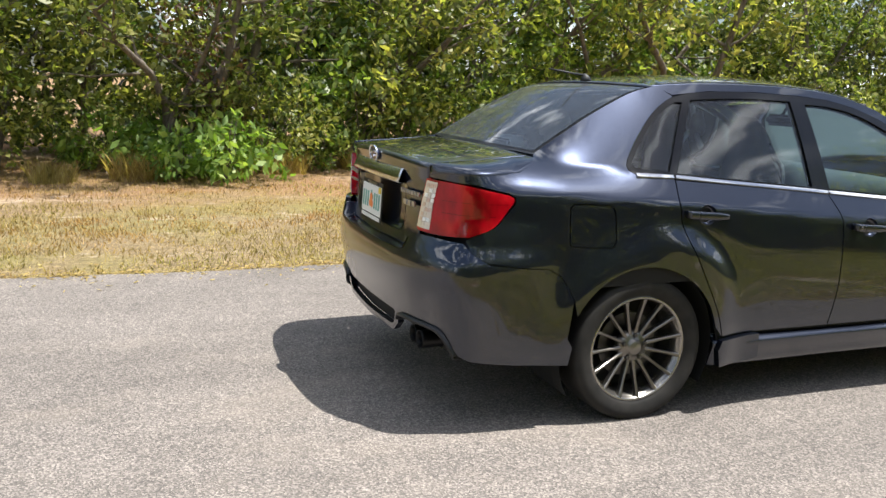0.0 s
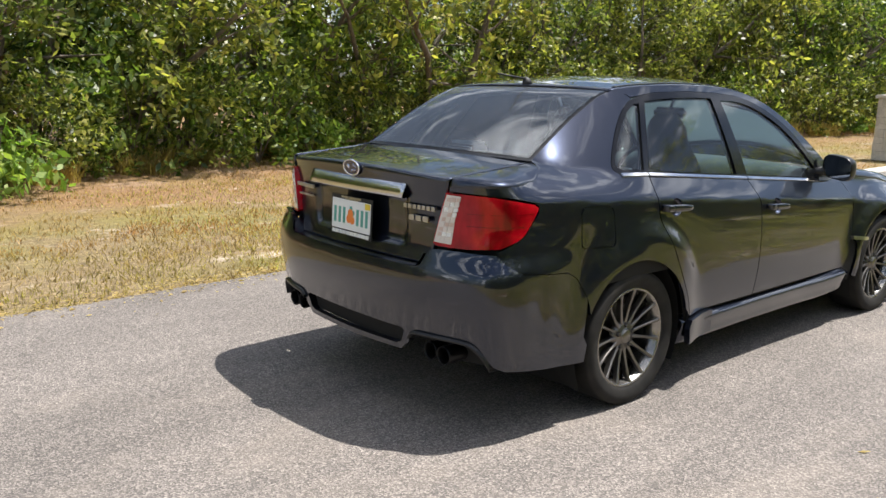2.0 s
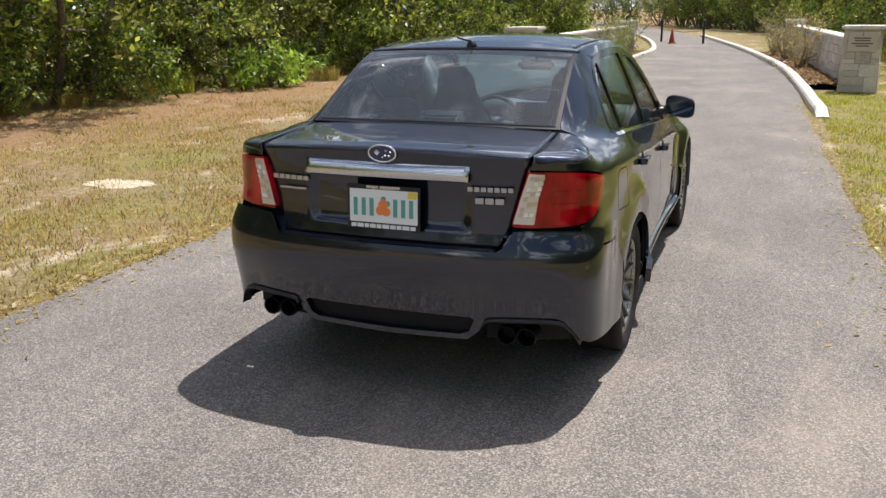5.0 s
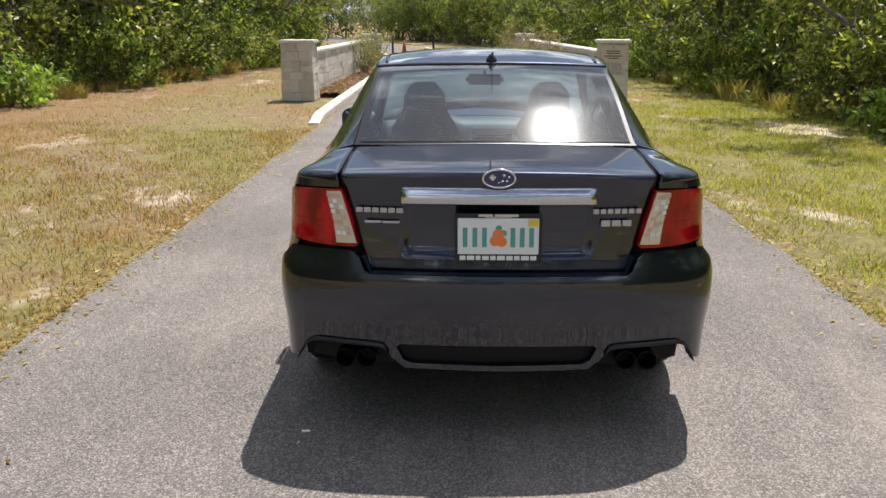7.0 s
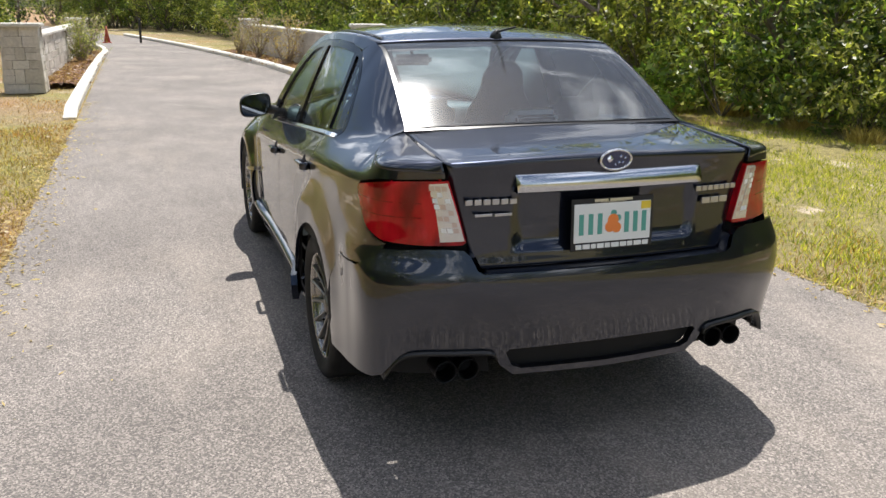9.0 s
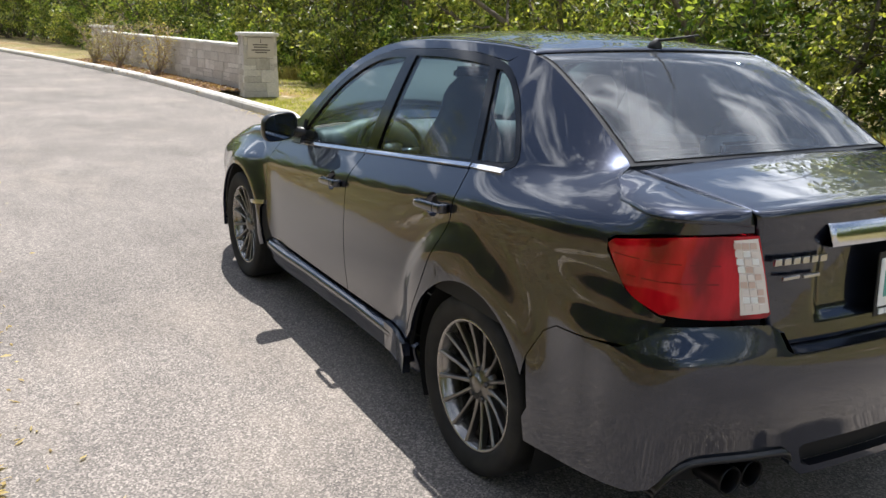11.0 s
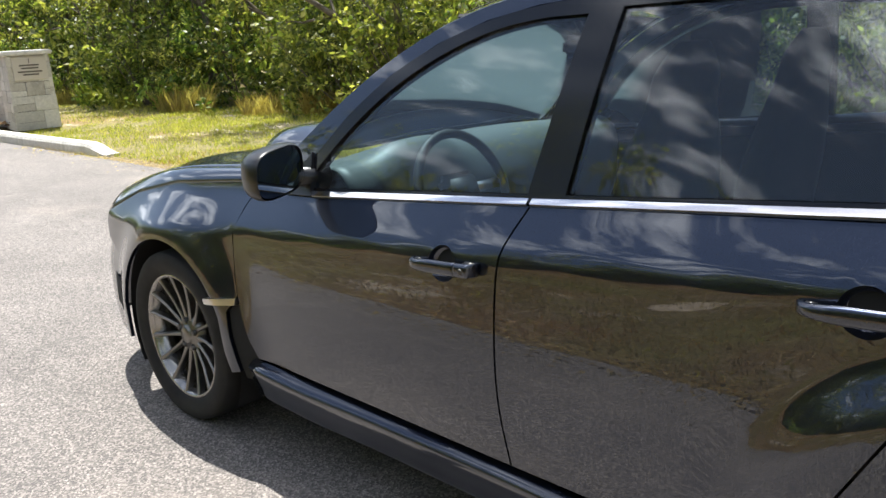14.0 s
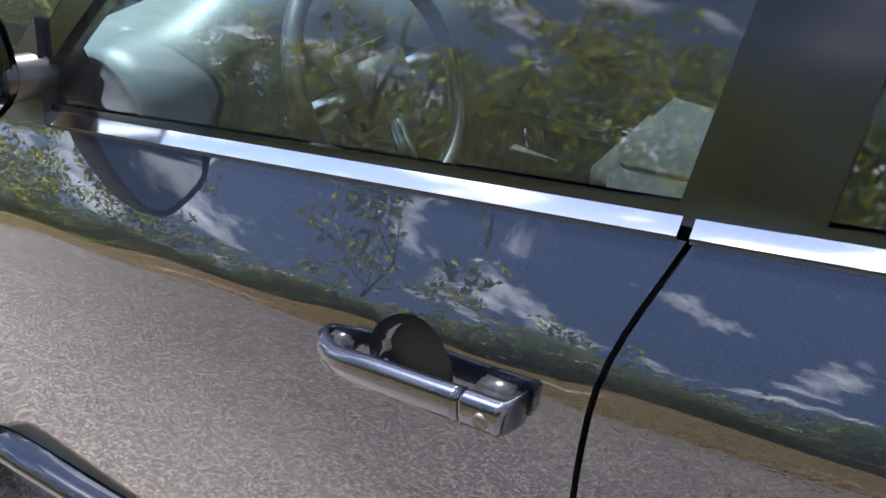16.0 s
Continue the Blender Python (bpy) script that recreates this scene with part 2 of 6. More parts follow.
def build_ground():
    n, ext = 60, 400.0
    vs, fs = [], []
    ticks = [math.copysign((abs(i) / n) ** 3 * ext, i) for i in range(-n, n + 1)]
    for y in ticks:
        for x in ticks:
            vs.append((x, y + 5, -0.012))
    w = 2 * n + 1
    for j in range(2 * n):
        for i in range(2 * n):
            fs.append((j * w + i, j * w + i + 1, (j + 1) * w + i + 1, (j + 1) * w + i))
    ob = mesh_object("ground", vs, fs, M_GROUND)
    tagged(ob, "dry yellow and brown lawn with sandy patches", "ground", kind="structure")
    ys = np.concatenate([np.arange(-60, -12, 2.0), np.arange(-12, 14, 0.12), np.arange(14, 121, 2.0)])
    vs, fs = [], []
    for y in ys:
        l, r = road_left(y), road_right(y)
        for k in range(7):
            vs.append((l + (r - l) * k / 6, y, 0.0))
        vs.append((r, y, -0.03))
        vs.append((l, y, -0.03))
    for j in range(len(ys) - 1):
        a, b = j * 9, (j + 1) * 9
        for k in range(6):
            fs.append((a + k, a + k + 1, b + k + 1, b + k))
        fs.append((a + 6, a + 7, b + 7, b + 6))
        fs.append((a + 8, a, b, b + 8))
    road = mesh_object("road", vs, fs, M_ASPHALT)
    tagged(road, "worn grey asphalt drive with exposed aggregate", "road", kind="structure")


build_ground()


# ---- lawn ----
def blades(name, label, spots, count, material, height, width, seed):
    """Loose grass blades scattered over rectangles (x0, x1, y0, y1, weight)."""
    rng = np.random.default_rng(seed)
    total = sum((b - a) * (d - c) * w for a, b, c, d, w in spots)
    out = []
    for a, b, c, d, w in spots:
        k = int(count * (b - a) * (d - c) * w / total)
        x, y = rng.uniform(a, b, k), rng.uniform(c, d, k)
        keep = np.ones(k, bool)
        clump = 0.6 * np.sin(x * 5.3 + 1.7 * np.sin(y * 2.1)) * np.sin(y * 4.1 + 1.3 * np.sin(x * 2.7)) + 0.5 * np.sin(x * 1.3 + y * 0.7) * np.sin(y * 0.9 - x * 0.4)
        keep &= clump + rng.uniform(-0.9, 0.8, k) > 0
        x, y = x[keep], y[keep]
        k = len(x)
        h = height * rng.uniform(0.4, 1.3, k)
        th, lean = rng.uniform(0, 2 * np.pi, k), rng.uniform(0.1, 1.1, k)
        ph = rng.uniform(0, 2 * np.pi, k)
        wd = width * rng.uniform(0.6, 1.4, k) / 2
        base = np.stack([x, y, np.full(k, -0.012)], -1)
        side = np.stack([np.cos(th) * wd, np.sin(th) * wd, np.zeros(k)], -1)
        tip = base + np.stack([np.cos(ph) * h * lean, np.sin(ph) * h * lean, h], -1)
        out.append(np.stack([base - side, base + side, tip], 1))
    me = fast_mesh(name, np.concatenate(out), 3, material)
    ob = new(name, me)
    return tagged(ob, label, "grass", kind="stuff")


blades("lawn_grass", "short dry straw-coloured lawn grass beside the drive",
       [(-6.0, -2.48, -4.0, 9.0, 3.0), (-10.5, -6.0, -4.0, 10.0, 1.2), (-9.5, -2.5, 9.0, 24.0, 0.7), (2.2, 3.5, -1.0, 9.0, 1.6)],
       150000, M_BLADE, 0.045, 0.009, 3)
blades("green_lawn_grass", "short yellow-green lawn grass beside the drive",
       [(2.2, 7.0, -1.0, 14.0, 2.5), (3.4, 6.5, 14.0, 22.0, 1.0), (-8.0, -2.6, 0.0, 9.0, 0.22)], 150000, M_BLADE_GREEN, 0.05, 0.010, 4)


# ---- trees ----
def leaf_cloud(rng, centres, radius, per, size, flat=0.75):
    """Leaves as folded quads round cluster centres."""
    c = np.repeat(centres, per, 0)
    k = len(c)
    d = rng.normal(size=(k, 3))
    d /= np.linalg.norm(d, axis=1, keepdims=True)
    p = c + d * (radius * rng.uniform(0.25, 1.0, (k, 1)) ** 0.6) * (1, 1, flat)
    axis = d + rng.normal(size=(k, 3)) * 0.7
    axis[:, 2] -= 0.15
    axis /= np.linalg.norm(axis, axis=1, keepdims=True)
    up = rng.normal(size=(k, 3)) + (0, 0, 1.2)
    side = np.cross(axis, up)
    side /= np.linalg.norm(side, axis=1, keepdims=True) + 1e-9
    s = size * rng.uniform(0.6, 1.35, (k, 1))
    a = p - axis * s * 0.5
    b = p + axis * s * 0.55
    w = side * s * 0.24
    return np.stack([a, p + w, b, p - w], 1)


def limb(rng, base, way, length, r0, steps=5):
    pts, p, d = [Vector(base)], Vector(base), Vector(way).normalized()
    for _ in range(steps):
        d = (d + Vector(rng.normal(size=3) * 0.16) + Vector((0, 0, 0.05))).normalized()
        p = p + d * (length / steps)
        pts.append(p.copy())
    return pts, [r0 * (1 - 0.8 * i / steps) for i in range(steps + 1)]


def make_tree(seed, height, spread, leaf_mat, stems=3, clusters=120, per=26, leaf=0.135, low=0.05):
    rng = np.random.default_rng(seed)
    tv, tf, tips = [], [], []

    def add(pts, radii, sides):
        v, f = tube_arrays(pts, radii, sides)
        o = len(tv)
        tv.extend(v)
        tf.extend(tuple(i + o for i in q) for q in f)

    for s in range(stems):
        w = 2 * math.pi * (s + rng.uniform(0, 0.7)) / stems
        way = (math.cos(w) * 0.38, math.sin(w) * 0.38, 1)
        pts, rad = limb(rng, (0.12 * math.cos(w), 0.12 * math.sin(w), -0.05), way, height * rng.uniform(0.7, 0.95), rng.uniform(0.045, 0.085), 7)
        add(pts, rad, 7)
        for i in range(2, 8):
            for _ in range(2):
                a = rng.uniform(0, 2 * math.pi)
                q, qr = limb(rng, pts[i], (math.cos(a), math.sin(a), rng.uniform(0.05, 0.8)), spread * rng.uniform(0.35, 0.8), rad[i] * 0.55 + 0.004, 4)
                add(q, qr, 5)
                tips.extend(q[2:])
    tips = np.array([tuple(p) for p in tips])
    cs = tips[rng.integers(0, len(tips), clusters)] + rng.normal(size=(clusters, 3)) * 0.22
    extra = int(clusters * 0.5)
    a, r = rng.uniform(0, 2 * np.pi, extra), spread * np.sqrt(rng.uniform(0.1, 1, extra))
    z = height * rng.uniform(low, 1.0, extra)
    f = np.sqrt(np.clip(1 - ((z / height - 0.5) / 0.62) ** 2, 0.1, 1))
    cs = np.concatenate([cs, np.stack([np.cos(a) * r * f, np.sin(a) * r * f, z], -1)])
    cs[:, 2] = np.clip(cs[:, 2], 0.15, None)
    co = leaf_cloud(rng, cs, 0.28, per, leaf)
    root = new("tree")
    mesh_object("trunk", tv, tf, M_BARK, root, smooth=True)
    crown = new("crown", fast_mesh("crown", co, 4, leaf_mat))
    crown.parent = root
    return root


def make_bush(seed, height, spread, leaf_mat, clusters, per, leaf):
    rng = np.random.default_rng(seed)
    tv, tf = [], []
    for s in range(7):
        w = rng.uniform(0, 2 * math.pi)
        pts, rad = limb(rng, (0, 0, -0.03), (math.cos(w) * 0.6, math.sin(w) * 0.6, 1), height * 0.9, 0.016, 4)
        v, f = tube_arrays(pts, rad, 5)
        o = len(tv)
        tv.extend(v)
        tf.extend(tuple(i + o for i in q) for q in f)
    a, r = rng.uniform(0, 2 * np.pi, clusters), spread * np.sqrt(rng.uniform(0, 1, clusters))
    z = height * rng.uniform(0.1, 1.0, clusters) * np.sqrt(np.clip(1 - 0.7 * (r / spread) ** 2, 0.1, 1))
    cs = np.stack([np.cos(a) * r, np.sin(a) * r, z], -1)
    root = new("bush")
    mesh_object("stem", tv, tf, M_BARK, root, smooth=True)
    crown = new("foliage", fast_mesh("foliage", leaf_cloud(rng, cs, 0.2, per, leaf), 4, leaf_mat))
    crown.parent = root
    return root


def make_tuft(seed, material, height):
    rng = np.random.default_rng(seed)
    k = 420
    a, r = rng.uniform(0, 2 * np.pi, k), 0.55 * np.sqrt(rng.uniform(0, 1, k))
    base = np.stack([np.cos(a) * r, np.sin(a) * r, np.full(k, -0.02)], -1)
    h = height * rng.uniform(0.4, 1.2, k)
    ph, ln = rng.uniform(0, 2 * np.pi, k), rng.uniform(0.1, 0.8, k)
    tip = base + np.stack([np.cos(ph) * h * ln, np.sin(ph) * h * ln, h], -1)
    th = rng.uniform(0, 2 * np.pi, k)
    side = np.stack([np.cos(th), np.sin(th), np.zeros(k)], -1) * 0.007
    mid = (base + tip) / 2 + (0, 0, 0.06)
    co = np.stack([base - side, base + side, mid + side, tip, mid - side], 1)
    return new("grass_tuft", fast_mesh("grass_tuft", co, 5, material))


def line_points(pts, step):
    out, carry = [], 0.0
    for (x0, y0), (x1, y1) in zip(pts, pts[1:]):
        d = math.hypot(x1 - x0, y1 - y0)
        s = carry
        while s < d:
            out.append((x0 + (x1 - x0) * s / d, y0 + (y1 - y0) * s / d))
            s += step
        carry = s - d
    return out


LEFT_EDGE = [(-8.3, -16), (-8.4, -3), (-9.6, 1.2), (-10.5, 6), (-10.2, 10), (-9.0, 16), (-8.2, 22), (-6.8, 30), (-9.5, 45), (-17, 68)]
RIGHT_EDGE = [(8.5, -16), (8.0, 0), (7.2, 7), (6.4, 12), (5.7, 17), (5.2, 24), (4.4, 32), (2.6, 45), (-3, 60), (-9, 70)]


M_DEAD = leaf_material("dead_leaf", (0.05, 0.025, 0.02), (0.11, 0.06, 0.045), (0.20, 0.12, 0.09))


def plant_woods():
    rng = random.Random(5)
    kinds = [make_tree(11, 5.2, 1.9, M_LEAF), make_tree(12, 6.0, 2.1, M_LEAF_OLIVE, 3), make_tree(13, 4.6, 1.8, M_LEAF, 4), make_tree(14, 5.6, 2.0, M_LEAF_OLIVE, 2)]
    bushes = [make_bush(21, 1.7, 1.1, M_LEAF, 80, 26, 0.11), make_bush(22, 1.0, 0.9, M_LEAF_BRIGHT, 46, 18, 0.15), make_bush(23, 2.1, 1.2, M_LEAF_OLIVE, 90, 26, 0.11)]
    tufts = [make_tuft(31, M_DRY, 0.55), make_tuft(32, M_BLADE_GREEN, 0.6)]
    for k in kinds:
        tagged(k, "leafy evergreen tree with several thin crooked stems", "tree", "woods along the drive")
    for k, l in zip(bushes, ("dark green leafy bush at the wood's edge", "bright green broad-leaved bush at the wood's edge", "olive green leafy bush at the wood's edge")):
        tagged(k, l, "bush", "bushes along the wood")
    tagged(tufts[0], "tall dry straw-coloured grass tuft by the trees", "grass", "tufts by the trees")
    tagged(tufts[1], "tall green grass tuft by the trees", "grass", "tufts by the trees")
    used = set()

    def put(src, x, y, s):
        m = pose(x, y, -0.01, 0, 0, rng.uniform(0, 360))
        if src not in used:
            used.add(src)
            src.matrix_basis = m
            ob = src
        else:
            ob = copy_thing(src, m)
        ob.scale = (s, s, s * rng.uniform(0.92, 1.1))

    dead = tagged(make_tree(17, 4.6, 1.1, M_DEAD, 2, 60, 22, 0.10, 0.4), "half-dead tree with brown withered leaves", "tree", "woods along the drive")
    put(dead, -9.2, -1.5, 0.95)
    for x, y, s in ((-8.05, -0.75, 0.95), (-8.3, -1.35, 0.7), (-10.0, 4.9, 0.9), (-9.0, 12.5, 1.0), (6.4, 8.6, 0.9), (5.9, 15.0, 0.8)):
        put(bushes[1], x, y, s)
    for edge, out in ((LEFT_EDGE, -1), (RIGHT_EDGE, 1)):
        for row, (off, step) in enumerate(((1.2, 1.8), (2.9, 2.3))):
            for x, y in line_points(edge, step):
                put(rng.choice(kinds), x + out * (off + rng.uniform(-0.5, 0.6)), y + rng.uniform(-0.6, 0.6), rng.uniform(0.80, 1.16) * (1.28 if row and 3 < y < 10 else 1.08) if out < 0 else rng.uniform(0.72, 1.08))
        for x, y in line_points(edge, 0.95):
            if y > 45:
                continue
            put(rng.choices(bushes, (5, 1.2, 5))[0], x + out * rng.uniform(-0.2, 1.3), y + rng.uniform(-0.4, 0.4), rng.uniform(0.55, 1.15))
        for x, y in line_points(edge, 1.3):
            if y > 30:
                continue
            put(rng.choices(tufts, (4, 1.2))[0], x - out * rng.uniform(-0.3, 0.5), y + rng.uniform(-0.5, 0.5), rng.uniform(0.35, 0.8))
    for x in np.arange(-30, 31, 2.2):
        put(rng.choice(kinds), x + rng.uniform(-0.5, 0.5), 74 + rng.uniform(-2, 2), rng.uniform(0.75, 1.05))
    for x in np.arange(-14, 15, 2.4):
        put(rng.choice(kinds), x + rng.uniform(-0.5, 0.5), -58 + rng.uniform(-2, 2), rng.uniform(0.8, 1.1))


plant_woods()


def deep_woods():
    """The mass of leaves behind the first rows of trees, with shade painted into its colour."""
    rng = np.random.default_rng(8)
    cs = []
    for edge, out in ((LEFT_EDGE, -1), (RIGHT_EDGE, 1)):
        for x, y in line_points(edge, 0.42):
            k = 16
            cs.append(np.stack([x + out * rng.uniform(3.2, 7.5, k), y + rng.uniform(-0.7, 0.7, k), rng.uniform(0.1, (5.9 if 3 < y < 10 else 5.0) if out < 0 else 4.4, k) * rng.uniform(0.7, 1.0, k)], -1))
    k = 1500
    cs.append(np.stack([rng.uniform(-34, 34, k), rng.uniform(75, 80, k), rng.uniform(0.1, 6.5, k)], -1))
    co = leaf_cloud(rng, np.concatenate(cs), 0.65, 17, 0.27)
    ob = new("woods", fast_mesh("woods", co, 4, M_LEAF_SHADE_TONE))
    tagged(ob, "dense green foliage deep in the woods, its colour darkened for shade", "woods", kind="stuff")


deep_woods()
# ---- car: materials ----
def paint_material():
    m = mat("graphite_paint", (0.032, 0.037, 0.056), 0.33, 0.85, Coat_Weight=1.0, Coat_Roughness=0.008, Coat_IOR=1.65, Specular_IOR_Level=0.05)
    n = Nodes(m)
    fleck = n.ramp(n.voronoi(900.0), (0.0, (0.013, 0.0165, 0.029)), (1.0, (0.023, 0.029, 0.049)))
    n.set("Base Color", fleck)
    dust = n.ramp(n.noise(7.0, 6.0, 0.65), (0.35, 0.004), (0.8, 0.022))
    n.set("Coat Roughness", dust)
    return m


def glass_material(name, tint, ior=1.5, dust=0.01):
    m = bpy.data.materials.new(name)
    m.use_nodes = True
    t = m.node_tree
    t.nodes.clear()
    fr = t.nodes.new("ShaderNodeFresnel")
    fr.inputs["IOR"].default_value = ior
    tr = t.nodes.new("ShaderNodeBsdfTransparent")
    tr.inputs["Color"].default_value = (*tint, 1)
    gl = t.nodes.new("ShaderNodeBsdfGlossy")
    gl.inputs["Roughness"].default_value = 0.012
    film = t.nodes.new("ShaderNodeBsdfGlossy")
    film.inputs["Roughness"].default_value = 0.15
    gloss = t.nodes.new("ShaderNodeMixShader")
    gloss.inputs[0].default_value = 0.09
    t.links.new(gl.outputs[0], gloss.inputs[1])
    t.links.new(film.outputs[0], gloss.inputs[2])
    mx = t.nodes.new("ShaderNodeMixShader")
    ou = t.nodes.new("ShaderNodeOutputMaterial")
    t.links.new(fr.outputs[0], mx.inputs[0])
    t.links.new(tr.outputs[0], mx.inputs[1])
    t.links.new(gloss.outputs[0], mx.inputs[2])
    haze = t.nodes.new("ShaderNodeBsdfDiffuse")
    haze.inputs["Color"].default_value = (0.62, 0.68, 0.76, 1)
    dusty = t.nodes.new("ShaderNodeMixShader")
    dusty.inputs[0].default_value = dust
    t.links.new(mx.outputs[0], dusty.inputs[1])
    t.links.new(haze.outputs[0], dusty.inputs[2])
    t.links.new(dusty.outputs[0], ou.inputs[0])
    return m


def rubber_material():
    m = mat("tyre_rubber", (0.028, 0.027, 0.026), 0.75)
    n = Nodes(m)
    n.set("Base Color", n.ramp(n.noise(9.0, 5.0, 0.6), (0.3, (0.012, 0.012, 0.012)), (0.75, (0.032, 0.030, 0.028))))
    return m


M_PAINT = paint_material()
M_SHELL = mat("gap_black", (0.004, 0.004, 0.004), 0.8)
M_TRIM = mat("black_trim", (0.010, 0.010, 0.011), 0.32)
M_PLASTIC = mat("black_plastic", (0.014, 0.014, 0.015), 0.55)
M_PILLAR = mat("pillar_film", (0.004, 0.004, 0.005), 0.14, 0.0, Specular_IOR_Level=0.45)
M_CHROME = mat("chrome", (0.78, 0.78, 0.80), 0.09, 1.0)
M_BAR = mat("brushed_bar", (0.60, 0.62, 0.66), 0.16, 1.0)
M_TIP = mat("dark_exhaust", (0.016, 0.016, 0.017), 0.4, 0.8)
M_SATIN = mat("satin_silver", (0.62, 0.62, 0.63), 0.28, 1.0)
M_GLASS = glass_material("tinted_glass", (0.66, 0.79, 0.82), 1.8)
M_GLASS_REAR = glass_material("dusty_rear_glass", (0.66, 0.79, 0.84), 1.9, 0.048)
M_RED = mat("red_lens", (0.34, 0.0015, 0.007), 0.08, 0.0, Coat_Weight=0.4, Coat_Roughness=0.01, Specular_IOR_Level=0.25)
_n = Nodes(M_RED)
_n.set("Base Color", _n.ramp(_n.noise(11.0, 3.0, 0.5, (1.0, 1.0, 0.45)), (0.36, (0.17, 0.001, 0.004)), (0.52, (0.36, 0.0015, 0.008)), (0.66, (0.52, 0.006, 0.016))))
_n.bump(_n.noise(70.0, 2.0, 0.5, (1.0, 1.0, 0.12)), 0.25, 0.004)
M_RED_DARK = mat("dark_red_lens", (0.19, 0.001, 0.004), 0.08, 0.0, Coat_Weight=0.4, Coat_Roughness=0.01, Specular_IOR_Level=0.25)
M_CLEAR = mat("clear_lens", (0.72, 0.68, 0.64), 0.12, 0.35, Coat_Weight=1.0)
M_FACET = mat("amber_facet", (0.58, 0.46, 0.40), 0.15, 0.3)
M_RUBBER = rubber_material()
M_RUBBER.node_tree.nodes["Principled BSDF"].inputs["Specular IOR Level"].default_value = 0.25
M_RIM = mat("gunmetal_alloy", (0.20, 0.19, 0.175), 0.30, 0.9)
M_RIM_LIP = mat("machined_alloy", (0.32, 0.305, 0.285), 0.25, 0.9)
M_DISC = mat("brake_disc", (0.10, 0.095, 0.09), 0.45, 0.9)
M_SEAT = mat("seat_cloth", (0.010, 0.0105, 0.012), 0.9)
M_DASH = mat("dash_plastic", (0.10, 0.115, 0.115), 0.5)
M_HOUSING = mat("lamp_housing", (0.42, 0.44, 0.46), 0.5)
M_CABIN = mat("cabin_grey", (0.055, 0.055, 0.056), 0.8)
M_WHITE = mat("plate_white", (0.80, 0.82, 0.80), 0.35)
M_GREEN = mat("plate_green", (0.10, 0.36, 0.30), 0.4)
M_ORANGE = mat("plate_orange", (0.85, 0.24, 0.05), 0.4)
M_YELLOW = mat("sticker_yellow", (0.80, 0.60, 0.05), 0.5)
M_LETTER = mat("badge_silver", (0.50, 0.50, 0.52), 0.3, 0.9)
M_BLUE = mat("badge_blue", (0.014, 0.024, 0.09), 0.2, 0.3, Coat_Weight=1.0)
M_MIRROR = mat("mirror_glass", (0.30, 0.32, 0.33), 0.01, 1.0)


# ---- car: surfaces ----
HUB_Z, REAR_Y, FRONT_Y = 0.318, 0.0, 2.625


def smooth01(a, b, x):
    t = np.clip((np.asarray(x, float) - a) / (b - a), 0, 1)
    return t * t * (3 - 2 * t)


def soft_plus(d, k=0.011):
    return 0.5 * (d + np.sqrt(d * d + k * k))


def spline(pts, count):
    """Dense Catmull-Rom line through points."""
    p = np.array(pts, float)
    p = np.vstack([2 * p[0] - p[1], p, 2 * p[-1] - p[-2]])
    t = np.linspace(0, len(pts) - 1 - 1e-9, count)
    i = t.astype(int)
    f = (t - i)[:, None]
    a, b, c, d = p[i], p[i + 1], p[i + 2], p[i + 3]
    return 0.5 * (2 * b + (c - a) * f + (2 * a - 5 * b + 4 * c - d) * f**2 + (3 * b - a - 3 * c + d) * f**3)


PLAN = spline([(-0.3, -0.945), (0, -0.955), (0.3, -0.945), (0.53, -0.918), (0.665, -0.872), (0.778, -0.810), (0.832, -0.725), (0.853, -0.6), (0.863, -0.375),
               (0.866, -0.15), (0.868, 0.1), (0.864, 0.5), (0.858, 1.08), (0.850, 1.6), (0.842, 2.2), (0.845, 2.6), (0.832, 3.0), (0.785, 3.3),
               (0.67, 3.5), (0.42, 3.62), (0, 3.66), (-0.42, 3.62)], 6000)
_seg = np.concatenate([[0], np.cumsum(np.hypot(*np.diff(PLAN, axis=0).T))])
_mid = np.interp(0.0, PLAN[:3000, 0], _seg[:3000])
PLAN_U = _seg - _mid
_tan = np.gradient(PLAN, PLAN_U, axis=0)
_k = np.ones(81) / 81
_tan = np.stack([np.convolve(np.pad(_tan[:, i], 40, "edge"), _k, "valid") for i in (0, 1)], -1)
PLAN_N = np.stack([_tan[:, 1], -_tan[:, 0]], -1)
PLAN_N /= np.linalg.norm(PLAN_N, axis=1, keepdims=True)


def u_of_y(y):
    k = (PLAN[:, 0] > 0.5)
    return np.interp(y, PLAN[k, 1], PLAN_U[k])


def u_of_x(x):
    k = (PLAN[:, 1] < -0.7)
    return np.interp(x, PLAN[k, 0], PLAN_U[k])


def crease_z(y):
    return 0.961 - 0.086 * y


def belt_z(y):
    return 1.078 - 0.0865 * y


